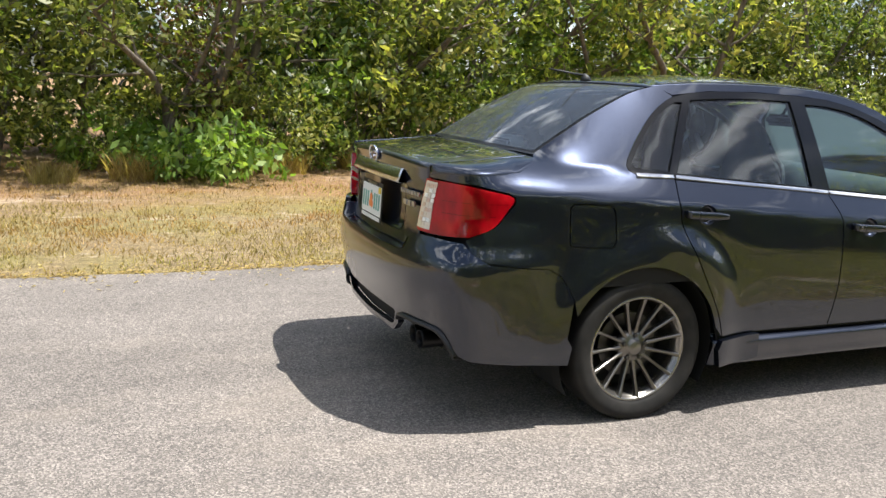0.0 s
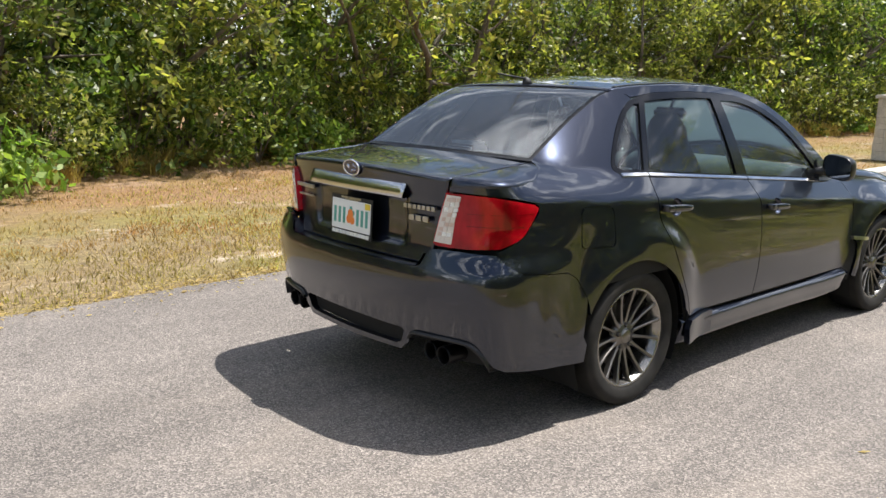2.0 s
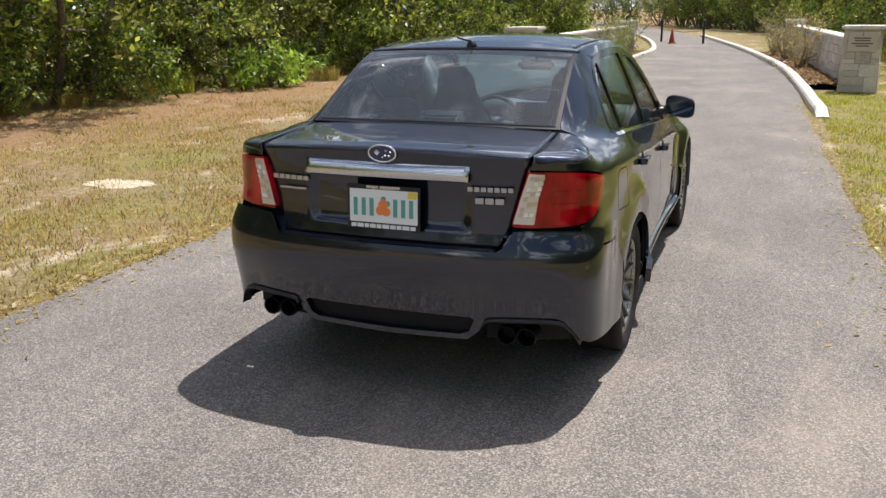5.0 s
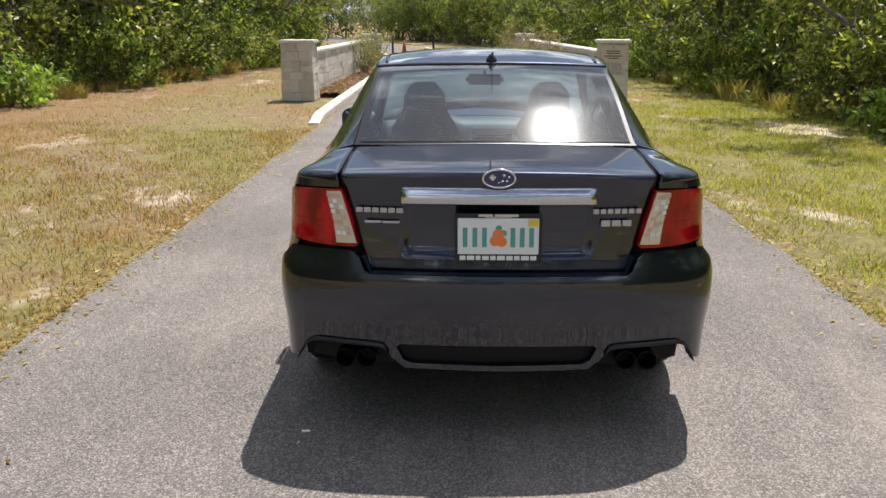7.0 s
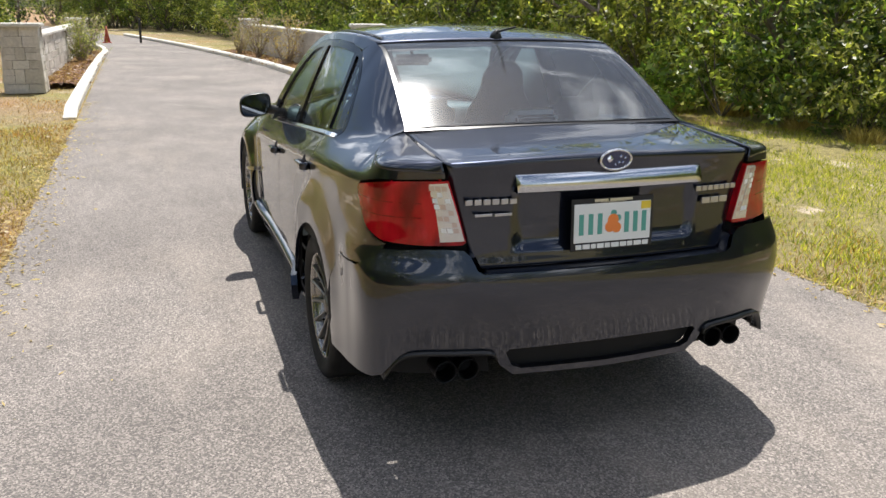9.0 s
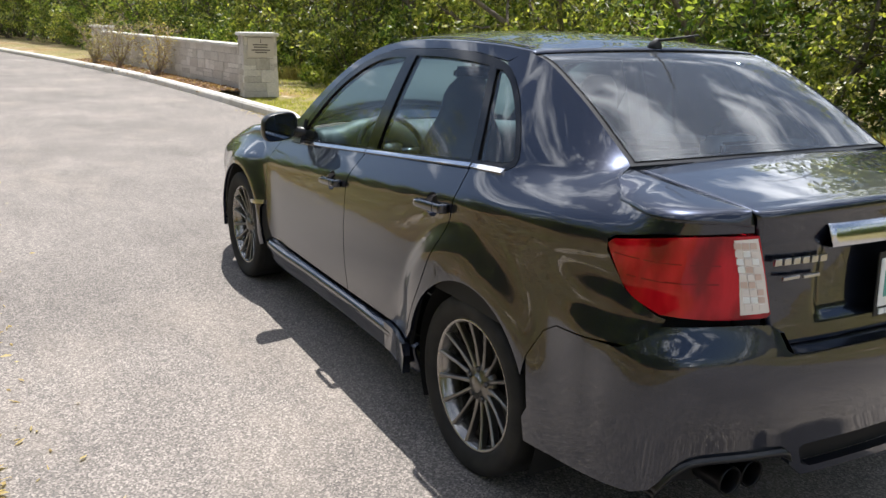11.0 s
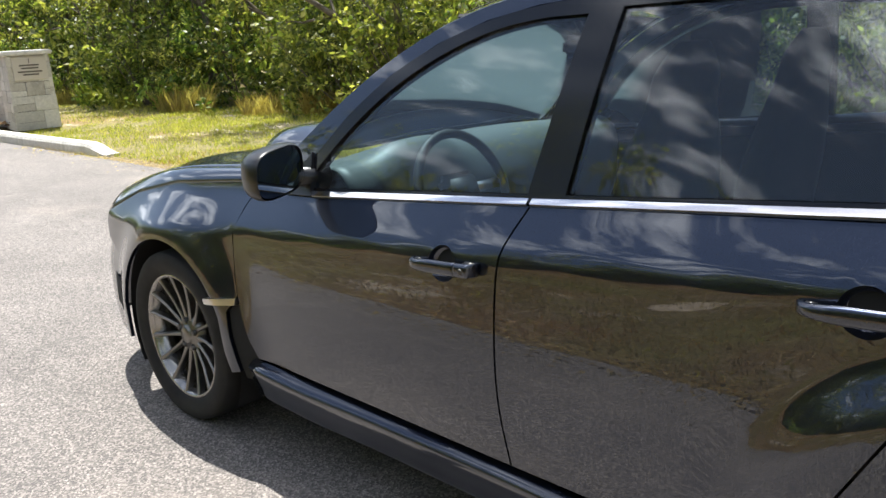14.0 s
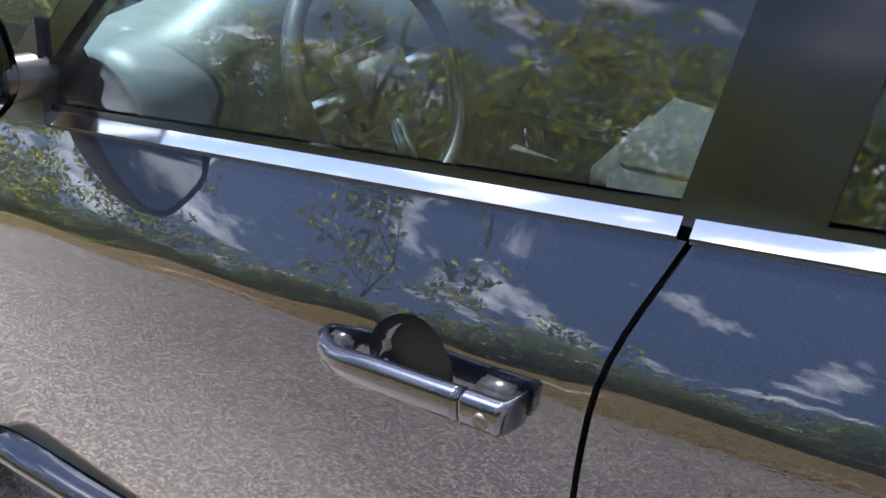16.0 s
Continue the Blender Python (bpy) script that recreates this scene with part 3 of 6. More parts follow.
def flare(y, z):
    out = 0
    for yh, a, wide in ((REAR_Y, 0.032, None), (FRONT_Y, 0.050, 0.115)):
        r = np.hypot(y - yh, z - HUB_Z)
        if wide is None:
            # the rear haunch: a broad swelling that ends in a firm edge on the door
            edge = 0.56 + 0.03 * smooth01(0.0, 0.5, z - HUB_Z)
            firm = smooth01(edge, edge - 0.145 + 0.035 * smooth01(0.0, 0.35, y), r)
            soft = np.exp(-(np.maximum(r - 0.365, 0) / 0.13) ** 2)
            k = smooth01(0.14, 0.42, z - HUB_Z) * smooth01(-0.10, 0.16, y)
            fall = soft + (firm - soft) * k
            out = out + a * (1 + 0.45 * smooth01(0.05, 0.3, y) * smooth01(0.9, 0.6, y)) * fall
        else:
            out = out + a * np.exp(-(np.maximum(r - 0.365, 0) / wide) ** 2)
    return out


HANDLES = ((0.300, 0.902), (1.262, 0.822))
RAIL_FIX = None


def inset(u, z):
    """How far the side lies inside the plan line at a height."""
    y = np.interp(u, PLAN_U, PLAN[:, 1])
    yc = np.clip(y, -0.55, 3.2)
    dz = z - crease_z(yc)
    h = soft_plus(z - belt_z(yc), 0.008)
    up = soft_plus(dz)
    rear = smooth01(0.15, -0.42, y)
    side = 0.69 * (up - h) + 0.33 * h + 0.22 * h * h + 0.10 * smooth01(0.9, 0.0, y) * h + 1.15 * rear * soft_plus(dz - 0.055, 0.05)
    low = soft_plus(-dz)
    near = np.exp(-((y - REAR_Y) / 0.5) ** 4) + np.exp(-((y - FRONT_Y) / 0.5) ** 4) + smooth01(-0.1, -0.4, y)
    side = side + (0.15 * low * low - 0.095 * low) * (1 - 0.85 * np.clip(near, 0, 1))
    if RAIL_FIX is not None:
        zr = np.interp(y, RAIL_FIX[0], RAIL_FIX[1])
        side = side + np.interp(y, RAIL_FIX[0], RAIL_FIX[2]) * np.clip((z - belt_z(yc)) / np.maximum(zr - belt_z(yc), 0.02), 0, 1.1) * smooth01(-0.60, -0.40, y)
    tail = 0.02 * soft_plus(z - 1.02)
    w = smooth01(-0.55, -0.85, y)
    corner = smooth01(-0.36, -0.60, y) * smooth01(-0.93, -0.78, y)
    hip = 0.022 * corner * smooth01(0.81, 0.70, z) - 0.011 * corner * smooth01(0.80, 0.90, z)
    return side * (1 - w) + tail * w - flare(y, z) - hip


def body_point(u, z, deep=0.0):
    u, z = np.asarray(u, float), np.asarray(z, float)
    x, y = np.interp(u, PLAN_U, PLAN[:, 0]), np.interp(u, PLAN_U, PLAN[:, 1])
    nx, ny = np.interp(u, PLAN_U, PLAN_N[:, 0]), np.interp(u, PLAN_U, PLAN_N[:, 1])
    d = inset(u, z) + deep
    return np.stack([x - nx * d, y - ny * d, z], -1)


def chrome_point(u, z, deep=0.0):
    """The strip under the windows: its face leans back over its small height."""
    y = np.interp(u, PLAN_U, PLAN[:, 1])
    return body_point(u, z, deep + 0.55 * (z - belt_z(y) + 0.004))


def bumper_point(u, z, deep=0.0):
    """The rear bumper: fuller than the body line, tucked in below."""
    p = body_point(u, z)
    y = np.interp(u, PLAN_U, PLAN[:, 1])
    nx, ny = np.interp(u, PLAN_U, PLAN_N[:, 0]), np.interp(u, PLAN_U, PLAN_N[:, 1])
    w = smooth01(-0.30, -0.56, y)
    full = 0.040 * np.exp(-((z - 0.64) / 0.16) ** 2) + 0.018 - 0.05 * soft_plus(0.45 - z, 0.08)
    full = full - 0.10 * soft_plus(z - 0.735, 0.02) * smooth01(0.56, 0.48, np.abs(p[..., 0]))
    full = 0.003 + (full - 0.003) * smooth01(-0.60, -0.88, y)
    d = full * w - deep
    return np.stack([p[..., 0] + nx * d, p[..., 1] + ny * d, p[..., 2]], -1)


def nose_point(u, z, deep=0.0):
    p = body_point(u, z)
    nx, ny = np.interp(u, PLAN_U, PLAN_N[:, 0]), np.interp(u, PLAN_U, PLAN_N[:, 1])
    y = np.interp(u, PLAN_U, PLAN[:, 1])
    w = smooth01(3.0, 3.5, y)
    d = -w * (0.55 * soft_plus(z - 0.55, 0.1) + 0.1 * soft_plus(0.35 - z, 0.05)) - deep
    return np.stack([p[..., 0] + nx * d, p[..., 1] + ny * d, p[..., 2]], -1)


def side_line(pts, per=10, closed=True):
    """A smooth closed outline in (y, z) from corner lists: each list is one smooth run."""
    out = []
    for run in pts:
        out.extend(spline(run, max(2, per * (len(run) - 1)))[:-1].tolist() if len(run) > 2 else [list(run[0])])
    return np.array(out)


def inside(poly, q):
    x, y = q[:, 0], q[:, 1]
    hit = np.zeros(len(q), bool)
    j = len(poly) - 1
    for i in range(len(poly)):
        a, b = poly[i], poly[j]
        c = (a[1] > y) != (b[1] > y)
        hit ^= c & (x < (b[0] - a[0]) * (y - a[1]) / (b[1] - a[1] + 1e-12) + a[0])
        j = i
    return hit


def densify(poly, step):
    out = []
    for a, b in zip(poly, np.roll(poly, -1, axis=0)):
        k = max(1, int(np.linalg.norm(b - a) / step))
        out.extend(a + (b - a) * i / k for i in range(k))
    return np.array(out)


from mathutils import geometry


def panel(name, surface, outline, material, parent, side=1, holes=(), step=0.032, deep=0.0, flange=0.014, label=""):
    """A curved sheet: an outline in the surface's (u, height), filled, laid on the surface, with its edge turned in."""
    rings = [densify(np.array(r, float), step) for r in (outline, *holes)]
    lo, hi = rings[0].min(0), rings[0].max(0)
    gx, gy = np.meshgrid(np.arange(lo[0], hi[0], step), np.arange(lo[1], hi[1], step))
    grid = np.stack([gx.ravel(), gy.ravel()], -1)
    keep = inside(rings[0], grid)
    for r in rings[1:]:
        keep &= ~inside(r, grid)
    allr = np.concatenate(rings)
    d = np.full(len(grid), 9.0)
    for s in range(0, len(allr), 200):
        d = np.minimum(d, np.min(np.linalg.norm(grid[:, None] - allr[None, s:s + 200], axis=2), 1))
    grid = grid[keep & (d > step * 0.45)]
    pts = np.concatenate([allr, grid])
    edges, o = [], 0
    for r in rings:
        edges += [(o + i, o + (i + 1) % len(r)) for i in range(len(r))]
        o += len(r)
    vs, _, fs, _, _, _ = geometry.delaunay_2d_cdt([Vector(p) for p in pts], edges, [], 0, 1e-6)
    uv = np.array([(v[0], v[1]) for v in vs])
    tri = np.array([f for f in fs if len(f) == 3])
    mid = uv[tri].mean(1)
    ok = inside(rings[0], mid)
    for r in rings[1:]:
        ok &= ~inside(r, mid)
    tri = tri[ok]
    e, ev = 1.4e-2, 4e-3
    p = surface(uv[:, 0], uv[:, 1], deep)
    du = surface(uv[:, 0] + e, uv[:, 1], deep) - surface(uv[:, 0] - e, uv[:, 1], deep)
    dv = surface(uv[:, 0], uv[:, 1] + ev, deep) - surface(uv[:, 0], uv[:, 1] - ev, deep)
    nrm = np.cross(du, dv)
    nrm /= np.linalg.norm(nrm, axis=1, keepdims=True) + 1e-12
    a, b, c = p[tri[:, 0]], p[tri[:, 1]], p[tri[:, 2]]
    if np.sum(np.cross(b - a, c - a) * nrm[tri[:, 0]]) < 0:
        tri = tri[:, ::-1]
    faces = tri.tolist()
    count = {}
    for f in faces:
        for i in range(3):
            k = (f[i], f[(i + 1) % 3])
            count[tuple(sorted(k))] = None if tuple(sorted(k)) in count else k
    verts, norms = p.tolist(), nrm.tolist()
    if flange:
        for k in [k for k in count.values() if k]:
            o = len(verts)
            i, j = k
            for q in (i, j):
                verts.append(p[q])
                norms.append((0, 0, 0))
            for q in (j, i):
                verts.append(p[q] - nrm[q] * flange)
                norms.append((0, 0, 0))
            faces.append([o + 1, o, o + 3, o + 2])
    verts, norms = np.array(verts), np.array(norms)
    if side < 0:
        verts = verts * (-1, 1, 1)
        norms = norms * (-1, 1, 1)
        faces = [f[::-1] for f in faces]
    ob = mesh_object(name, verts, faces, material, parent, smooth=True)
    ob.data.normals_split_custom_set_from_vertices([tuple(v) for v in norms])
    return tagged(ob, label)


def grid_sheet(name, pts, material, parent, side=1, thick=0.0, label="", both=False):
    """A smooth sheet from a grid of points (rows, columns, 3)."""
    pts = np.array(pts, float)
    r, c, _ = pts.shape
    if side < 0:
        pts = pts * (-1, 1, 1)
    fs = []
    for j in range(r - 1):
        for i in range(c - 1):
            q = (j * c + i, j * c + i + 1, (j + 1) * c + i + 1, (j + 1) * c + i)
            fs.append(q if side > 0 else q[::-1])
    ob = mesh_object(name, pts.reshape(-1, 3), fs, material, parent, smooth=True)
    if thick:
        s = ob.modifiers.new("thickness", "SOLIDIFY")
        s.thickness, s.offset = thick, -1
    return tagged(ob, label)


def lathe(name, profile, material, parent, sides=48, axis="x", at=(0, 0, 0), label="", smooth=True):
    """Turns (radius, along) points round the x axis (or y)."""
    vs, fs = [], []
    n = len(profile)
    for k in range(sides):
        w = 2 * math.pi * k / sides
        for r, a in profile:
            c, s = r * math.cos(w), r * math.sin(w)
            vs.append((at[0] + a, at[1] + c, at[2] + s) if axis == "x" else (at[0] + c, at[1] + a, at[2] + s))
    for k in range(sides):
        for i in range(n - 1):
            a, b = k * n + i, ((k + 1) % sides) * n + i
            fs.append((a, b, b + 1, a + 1))
    ob = mesh_object(name, vs, fs, material, parent, smooth=smooth)
    return tagged(ob, label)


def tube(name, path, radii, material, parent, sides=10, label="", caps=True):
    vs, fs = tube_arrays(path, radii, sides)
    if caps:
        fs.append(tuple(range(sides))[::-1])
        fs.append(tuple(range(len(vs) - sides, len(vs))))
    ob = mesh_object(name, vs, fs, material, parent, smooth=True)
    return tagged(ob, label)


def rounded(name, x0, x1, y0, y1, z0, z1, material, parent, bevel=0.02, segments=3, turn=None, label=""):
    bm = box_bm(x0, x1, y0, y1, z0, z1, bevel, segments)
    if turn:
        bm.transform(turn)
    return part(name, bm, material, parent, label, smooth=True)


car = new("car")
tagged(car, "dark grey metallic four-door saloon car parked on the drive", "car")

# outlines in (y, z), rear to front
ARCH_R = 0.372


def arch(yh, a0, a1, n=26, r=ARCH_R):
    return [(yh + r * math.cos(radians(a)), HUB_Z + r * math.sin(radians(a))) for a in np.linspace(a0, a1, n)]


SEAM_QUARTER = [(0.165, 1.046), (0.155, 0.95), (0.185, 0.82), (0.27, 0.66), (0.365, 0.48), (0.405, 0.36)]
SEAM_MID = [(1.045, 0.975), (1.082, 0.87), (1.092, 0.70), (1.085, 0.52), (1.055, 0.36)]
SEAM_FRONT = [(2.16, 0.915), (2.205, 0.84), (2.222, 0.75), (2.21, 0.60), (2.165, 0.44), (2.12, 0.36)]
GLASS_FRONT = [[(1.885, 0.928), (1.06, 1.0)], [(1.06, 1.0), (1.005, 1.385)],
               [(1.005, 1.385), (1.15, 1.378), (1.30, 1.352), (1.45, 1.300), (1.60, 1.222), (1.73, 1.125), (1.83, 1.03), (1.90, 0.955)], [(1.90, 0.955), (1.885, 0.928)]]
GLASS_REAR = [[(0.955, 1.008), (0.185, 1.075)], [(0.185, 1.075), (0.345, 1.388)], [(0.345, 1.388), (0.5, 1.398), (0.7, 1.402), (0.915, 1.397)], [(0.915, 1.397), (0.955, 1.008)]]
GLASS_QUARTER = [[(0.145, 1.08), (0.00, 1.092)], [(0.00, 1.092), (-0.028, 1.103), (-0.02, 1.13), (0.06, 1.225), (0.17, 1.325), (0.262, 1.376)], [(0.262, 1.376), (0.30, 1.378)], [(0.30, 1.378), (0.145, 1.08)]]
FRAME = [[(1.93, 0.919), (1.05, 0.985)], [(1.05, 0.985), (0.16, 1.057)], [(0.16, 1.057), (-0.02, 1.068)],
         [(-0.02, 1.068), (-0.054, 1.092), (-0.040, 1.136), (0.045, 1.237), (0.155, 1.338), (0.26, 1.398), (0.45, 1.428), (0.7, 1.432), (0.98, 1.422), (1.16, 1.408), (1.32, 1.378),
          (1.48, 1.325), (1.64, 1.243), (1.78, 1.137), (1.88, 1.035), (1.97, 0.94)], [(1.97, 0.94), (1.93, 0.919)]]
# roof edge of the side, from the rear glass over the roof to the windscreen's foot
RAIL = [(-0.44, 1.140), (-0.30, 1.222), (-0.13, 1.320), (0.05, 1.405), (0.18, 1.443), (0.40, 1.458), (0.70, 1.462), (1.00, 1.453), (1.20, 1.435), (1.36, 1.404), (1.52, 1.352), (1.68, 1.272),
        (1.84, 1.165), (1.98, 1.055), (2.12, 0.945)]


def rail_fix():
    """Draws the rear pillar in, so that the rear window's sides run straight."""
    line = spline(RAIL[:7], 60)
    want = np.interp(line[:, 0], [-0.44, 0.10, 0.40, 0.70], [0.605, 0.552, 0.575, 0.59])
    have = np.array([body_point(u_of_y(y), z)[0] for y, z in line])
    return line[:, 0], line[:, 1], (have - want) * smooth01(0.70, 0.30, line[:, 0])


RAIL_FIX = rail_fix()


def yz(run_lists, per=9):
    a = side_line(run_lists, per)
    return np.stack([u_of_y(a[:, 0]), a[:, 1]], -1)


def curve_yz(pts, n=40):
    a = spline(pts, n)
    return np.stack([u_of_y(a[:, 0]), a[:, 1]], -1)


def lamp_outline():
    a, b, c, d = u_of_x(0.535), u_of_x(0.594), u_of_y(-0.620), u_of_y(-0.79)
    return side_line([[(a, 0.825), (a + 0.030, 0.93), (b, 1.036)], [(b, 1.036), ((b + c) / 2, 1.026), (c - 0.02, 0.993)], [(c - 0.02, 0.993), (c, 0.977), (c - 0.01, 0.955)],
                      [(c - 0.01, 0.955), ((c + d) / 2 + 0.01, 0.868), (d, 0.822)], [(d, 0.822), ((a + d) / 2, 0.812), (a + 0.012, 0.815)], [(a + 0.012, 0.815), (a, 0.825)]])


def cup_ring(y, z, k=1.0, n=36):
    return [(float(u_of_y(y + 0.047 * k * math.cos(w))), z + 0.044 * k * math.sin(w)) for w in np.linspace(0, 2 * math.pi, n, endpoint=False)]


def build_side(s):
    lamp = lamp_outline()
    # dark inner skin behind the gaps
    panel("inner_skin", body_point, yz([[(-0.55, 0.60), (-0.55, 1.0)], [(-0.55, 1.0), (0.1, 1.02)], [(0.1, 1.02), (1.9, 0.86)], [(1.9, 0.86), (2.3, 0.80)], [(2.3, 0.8), (2.3, 0.62)],
                                            [(2.3, 0.62), (2.2, 0.27)], [(2.2, 0.27), (0.43, 0.27)], [(0.43, 0.27), (0.3, 0.62)], [(0.3, 0.62), (-0.55, 0.60)]]), M_SHELL, car, s, deep=0.02, step=0.05)
    # quarter panel with the rear pillar
    fuel = side_line([[(-0.372, 0.80), (-0.377, 0.94)], [(-0.377, 0.94), (-0.36, 0.958), (-0.33, 0.96)], [(-0.33, 0.96), (-0.20, 0.953)], [(-0.20, 0.953), (-0.172, 0.94), (-0.160, 0.91)],
                      [(-0.160, 0.91), (-0.155, 0.80)], [(-0.155, 0.80), (-0.17, 0.775), (-0.20, 0.772)], [(-0.20, 0.772), (-0.34, 0.778)], [(-0.34, 0.778), (-0.365, 0.785), (-0.372, 0.80)]])
    fuel_uv = np.stack([u_of_y(fuel[:, 0]), fuel[:, 1]], -1)
    c = fuel_uv.mean(0)
    q = [np.array(p) for p in spline([(-0.44, 1.140), (-0.30, 1.222), (-0.13, 1.320), (0.05, 1.405), (0.18, 1.443)], 30)]
    frame_back = [tuple(p) for p in spline([(0.26, 1.401), (0.155, 1.341), (0.045, 1.240), (-0.041, 1.138), (-0.057, 1.092), (-0.02, 1.065)], 30)] + [(0.155, 1.054)]
    seam = spline(SEAM_QUARTER, 30)
    arch_r = arch(REAR_Y, 14, 152)
    outline = [(u_of_y(p[0]), p[1]) for p in q] + [(u_of_y(0.22), 1.428)] + [(u_of_y(a), b) for a, b in frame_back] + [(u_of_y(a - 0.003), b) for a, b in seam]
    outline += [(u_of_y(a), b) for a, b in arch_r]
    outline += [(u_of_y(-0.345), 0.565), (u_of_y(-0.40), 0.66), (u_of_y(-0.46), 0.695), (u_of_y(-0.60), 0.708), (u_of_y(-0.72), 0.725), (u_of_y(-0.785), 0.765), (u_of_y(-0.802), 0.81)]
    tip = u_of_y(-0.620)
    outline += [(u_of_y(-0.792) + 0.008, 0.815), ((u_of_y(-0.792) + tip) / 2 + 0.018, 0.866), (tip + 0.006, 0.955), (tip + 0.008, 0.985), (tip - 0.02, 1.002), (tip - 0.16, 1.030), (u_of_x(0.605), 1.043)]
    outline += [(u_of_x(0.607), 1.060), (u_of_y(-0.86), 1.064), (u_of_y(-0.72), 1.068), (u_of_y(-0.575), 1.076)]
    panel("quarter_panel", body_point, outline, M_PAINT, car, s, holes=[fuel_uv] if s > 0 else [], step=0.026)
    if s > 0:
        panel("fuel_flap", body_point, c + (fuel_uv - c) * 0.955, M_PAINT, car, s, step=0.03)
    # doors
    rear = np.concatenate([spline(SEAM_QUARTER, 30) + (0.003, 0), [(1.052, 0.36)], spline(SEAM_MID, 24)[::-1] - (0.003, 0)])
    d1 = panel("rear_door", body_point, np.stack([u_of_y(rear[:, 0]), rear[:, 1]], -1), M_PAINT, car, s, holes=[cup_ring(*HANDLES[0])], step=0.024)
    front = np.concatenate([spline(SEAM_MID, 24) + (0.003, 0), [(2.115, 0.36)], spline(SEAM_FRONT, 24)[::-1] - (0.003, 0)])
    d2 = panel("front_door", body_point, np.stack([u_of_y(front[:, 0]), front[:, 1]], -1), M_PAINT, car, s, holes=[cup_ring(*HANDLES[1])], step=0.024)
    # front wing
    wing = [(2.165, 0.918), (2.208, 0.84), (2.225, 0.75), (2.215, 0.62), (2.20, 0.56)]
    wing += [(2.245, 0.50), (2.235, 0.42), (2.20, 0.30), (2.24, 0.29), (2.27, 0.36)] + arch(FRONT_Y, 168, 12)[2:]
    wing += [(3.05, 0.52), (3.22, 0.60), (3.25, 0.70), (3.0, 0.80), (2.7, 0.865), (2.4, 0.895)]
    wing = np.array(wing)
    panel("front_wing", body_point, np.stack([u_of_y(wing[:, 0]), wing[:, 1]], -1), M_PAINT, car, s)
    vent = np.array([(2.195, 0.55), (2.24, 0.50), (2.23, 0.42), (2.195, 0.30), (2.11, 0.30), (2.13, 0.37), (2.17, 0.44), (2.20, 0.52)])
    panel("side_vent", body_point, np.stack([u_of_y(vent[:, 0]), vent[:, 1]], -1), M_SHELL, car, s, deep=0.012, label="black recess behind the front wheel")
    strip = np.array([(2.198, 0.552), (2.28, 0.541), (2.352, 0.530), (2.346, 0.512), (2.28, 0.520), (2.198, 0.530)])
    panel("vent_strip", body_point, np.stack([u_of_y(strip[:, 0]), strip[:, 1]], -1), M_SATIN, car, s, deep=-0.012, flange=0.03, label="silver trim strip")
    # glass, frames, roof rail
    gf, gr, gq = yz(GLASS_FRONT), yz(GLASS_REAR), yz(GLASS_QUARTER)
    panel("window_frame", body_point, yz(FRAME), M_PILLAR, car, s, holes=[gf, gr, gq], deep=-0.001, flange=0.03, label="gloss black window surround")
    for nm, g in (("front_window", gf), ("rear_door_window", gr), ("quarter_window", gq)):
        panel(nm, body_point, g, M_GLASS, car, s, deep=0.008, flange=0.0, step=0.05)
    rail = np.array([(2.16, 0.920), (1.97, 0.936), (1.88, 1.038), (1.78, 1.140), (1.64, 1.246), (1.48, 1.328), (1.32, 1.381), (1.16, 1.411), (0.98, 1.425), (0.7, 1.435), (0.45, 1.431), (0.26, 1.408), (0.22, 1.428)])
    rail = np.concatenate([rail, spline(RAIL[4:], 50)])
    panel("roof_rail", body_point, np.stack([u_of_y(rail[:, 0]), rail[:, 1]], -1), M_PAINT, car, s, step=0.022)
    # bright strip under the windows
    for a, b in ((1.880, 1.055), (1.045, 0.172), (0.160, -0.025)):
        ln = [(a, belt_z(a) + 0.001), (b, belt_z(b) + 0.001), (b, belt_z(b) - 0.011), (a, belt_z(a) - 0.011)]
        ln = np.array([(y, z + 0.004 - 0.008 * (y < 0.1)) for y, z in ln])
        panel("chrome_strip", chrome_point, np.stack([u_of_y(ln[:, 0]), ln[:, 1]], -1), M_CHROME, car, s, deep=-0.006, flange=0.014, step=0.08, label="bright chrome strip under the windows")
        ln2 = ln.copy()
        ln2[:, 1] = np.where(np.arange(4) < 2, ln[:, 1] - 0.0155, ln[:, 1] - 0.006)
        panel("window_seal", body_point, np.stack([u_of_y(ln2[:, 0]), ln2[:, 1]], -1), M_TRIM, car, s, deep=-0.002, flange=0.008, step=0.08)
    # tail lamp
    lampo = panel("tail_lamp", body_point, lamp, M_RED, car, s, deep=-0.004, flange=0.03, step=0.03, label="red tail lamp with a clear band")
    a, b = u_of_x(0.535), u_of_x(0.594)
    clear = [(a + 0.006, 0.830), (a + 0.034, 0.93), (b + 0.004, 1.029), (b + 0.066, 1.024), (b + 0.045, 0.955), (a + 0.088, 0.826)]
    panel("clear_lens", body_point, clear, M_CLEAR, lampo, s, deep=-0.006, flange=0.004, step=0.02, label="clear reversing lens")
    rng = random.Random(3)
    for k in range(9):
        z = 0.838 + k * 0.0205
        for j in range(3):
            v = a + 0.016 + (z - 0.832) * 0.29 + j * 0.021
            panel("facet", body_point, [(v, z), (v + 0.018, z), (v + 0.021, z + 0.016), (v + 0.004, z + 0.016)], rng.choice((M_WHITE, M_CLEAR, M_CLEAR, M_FACET)), lampo, s, deep=-0.0075 - 0.001 * (j % 2), flange=0.002, step=0.03)
    b = u_of_x(0.66)
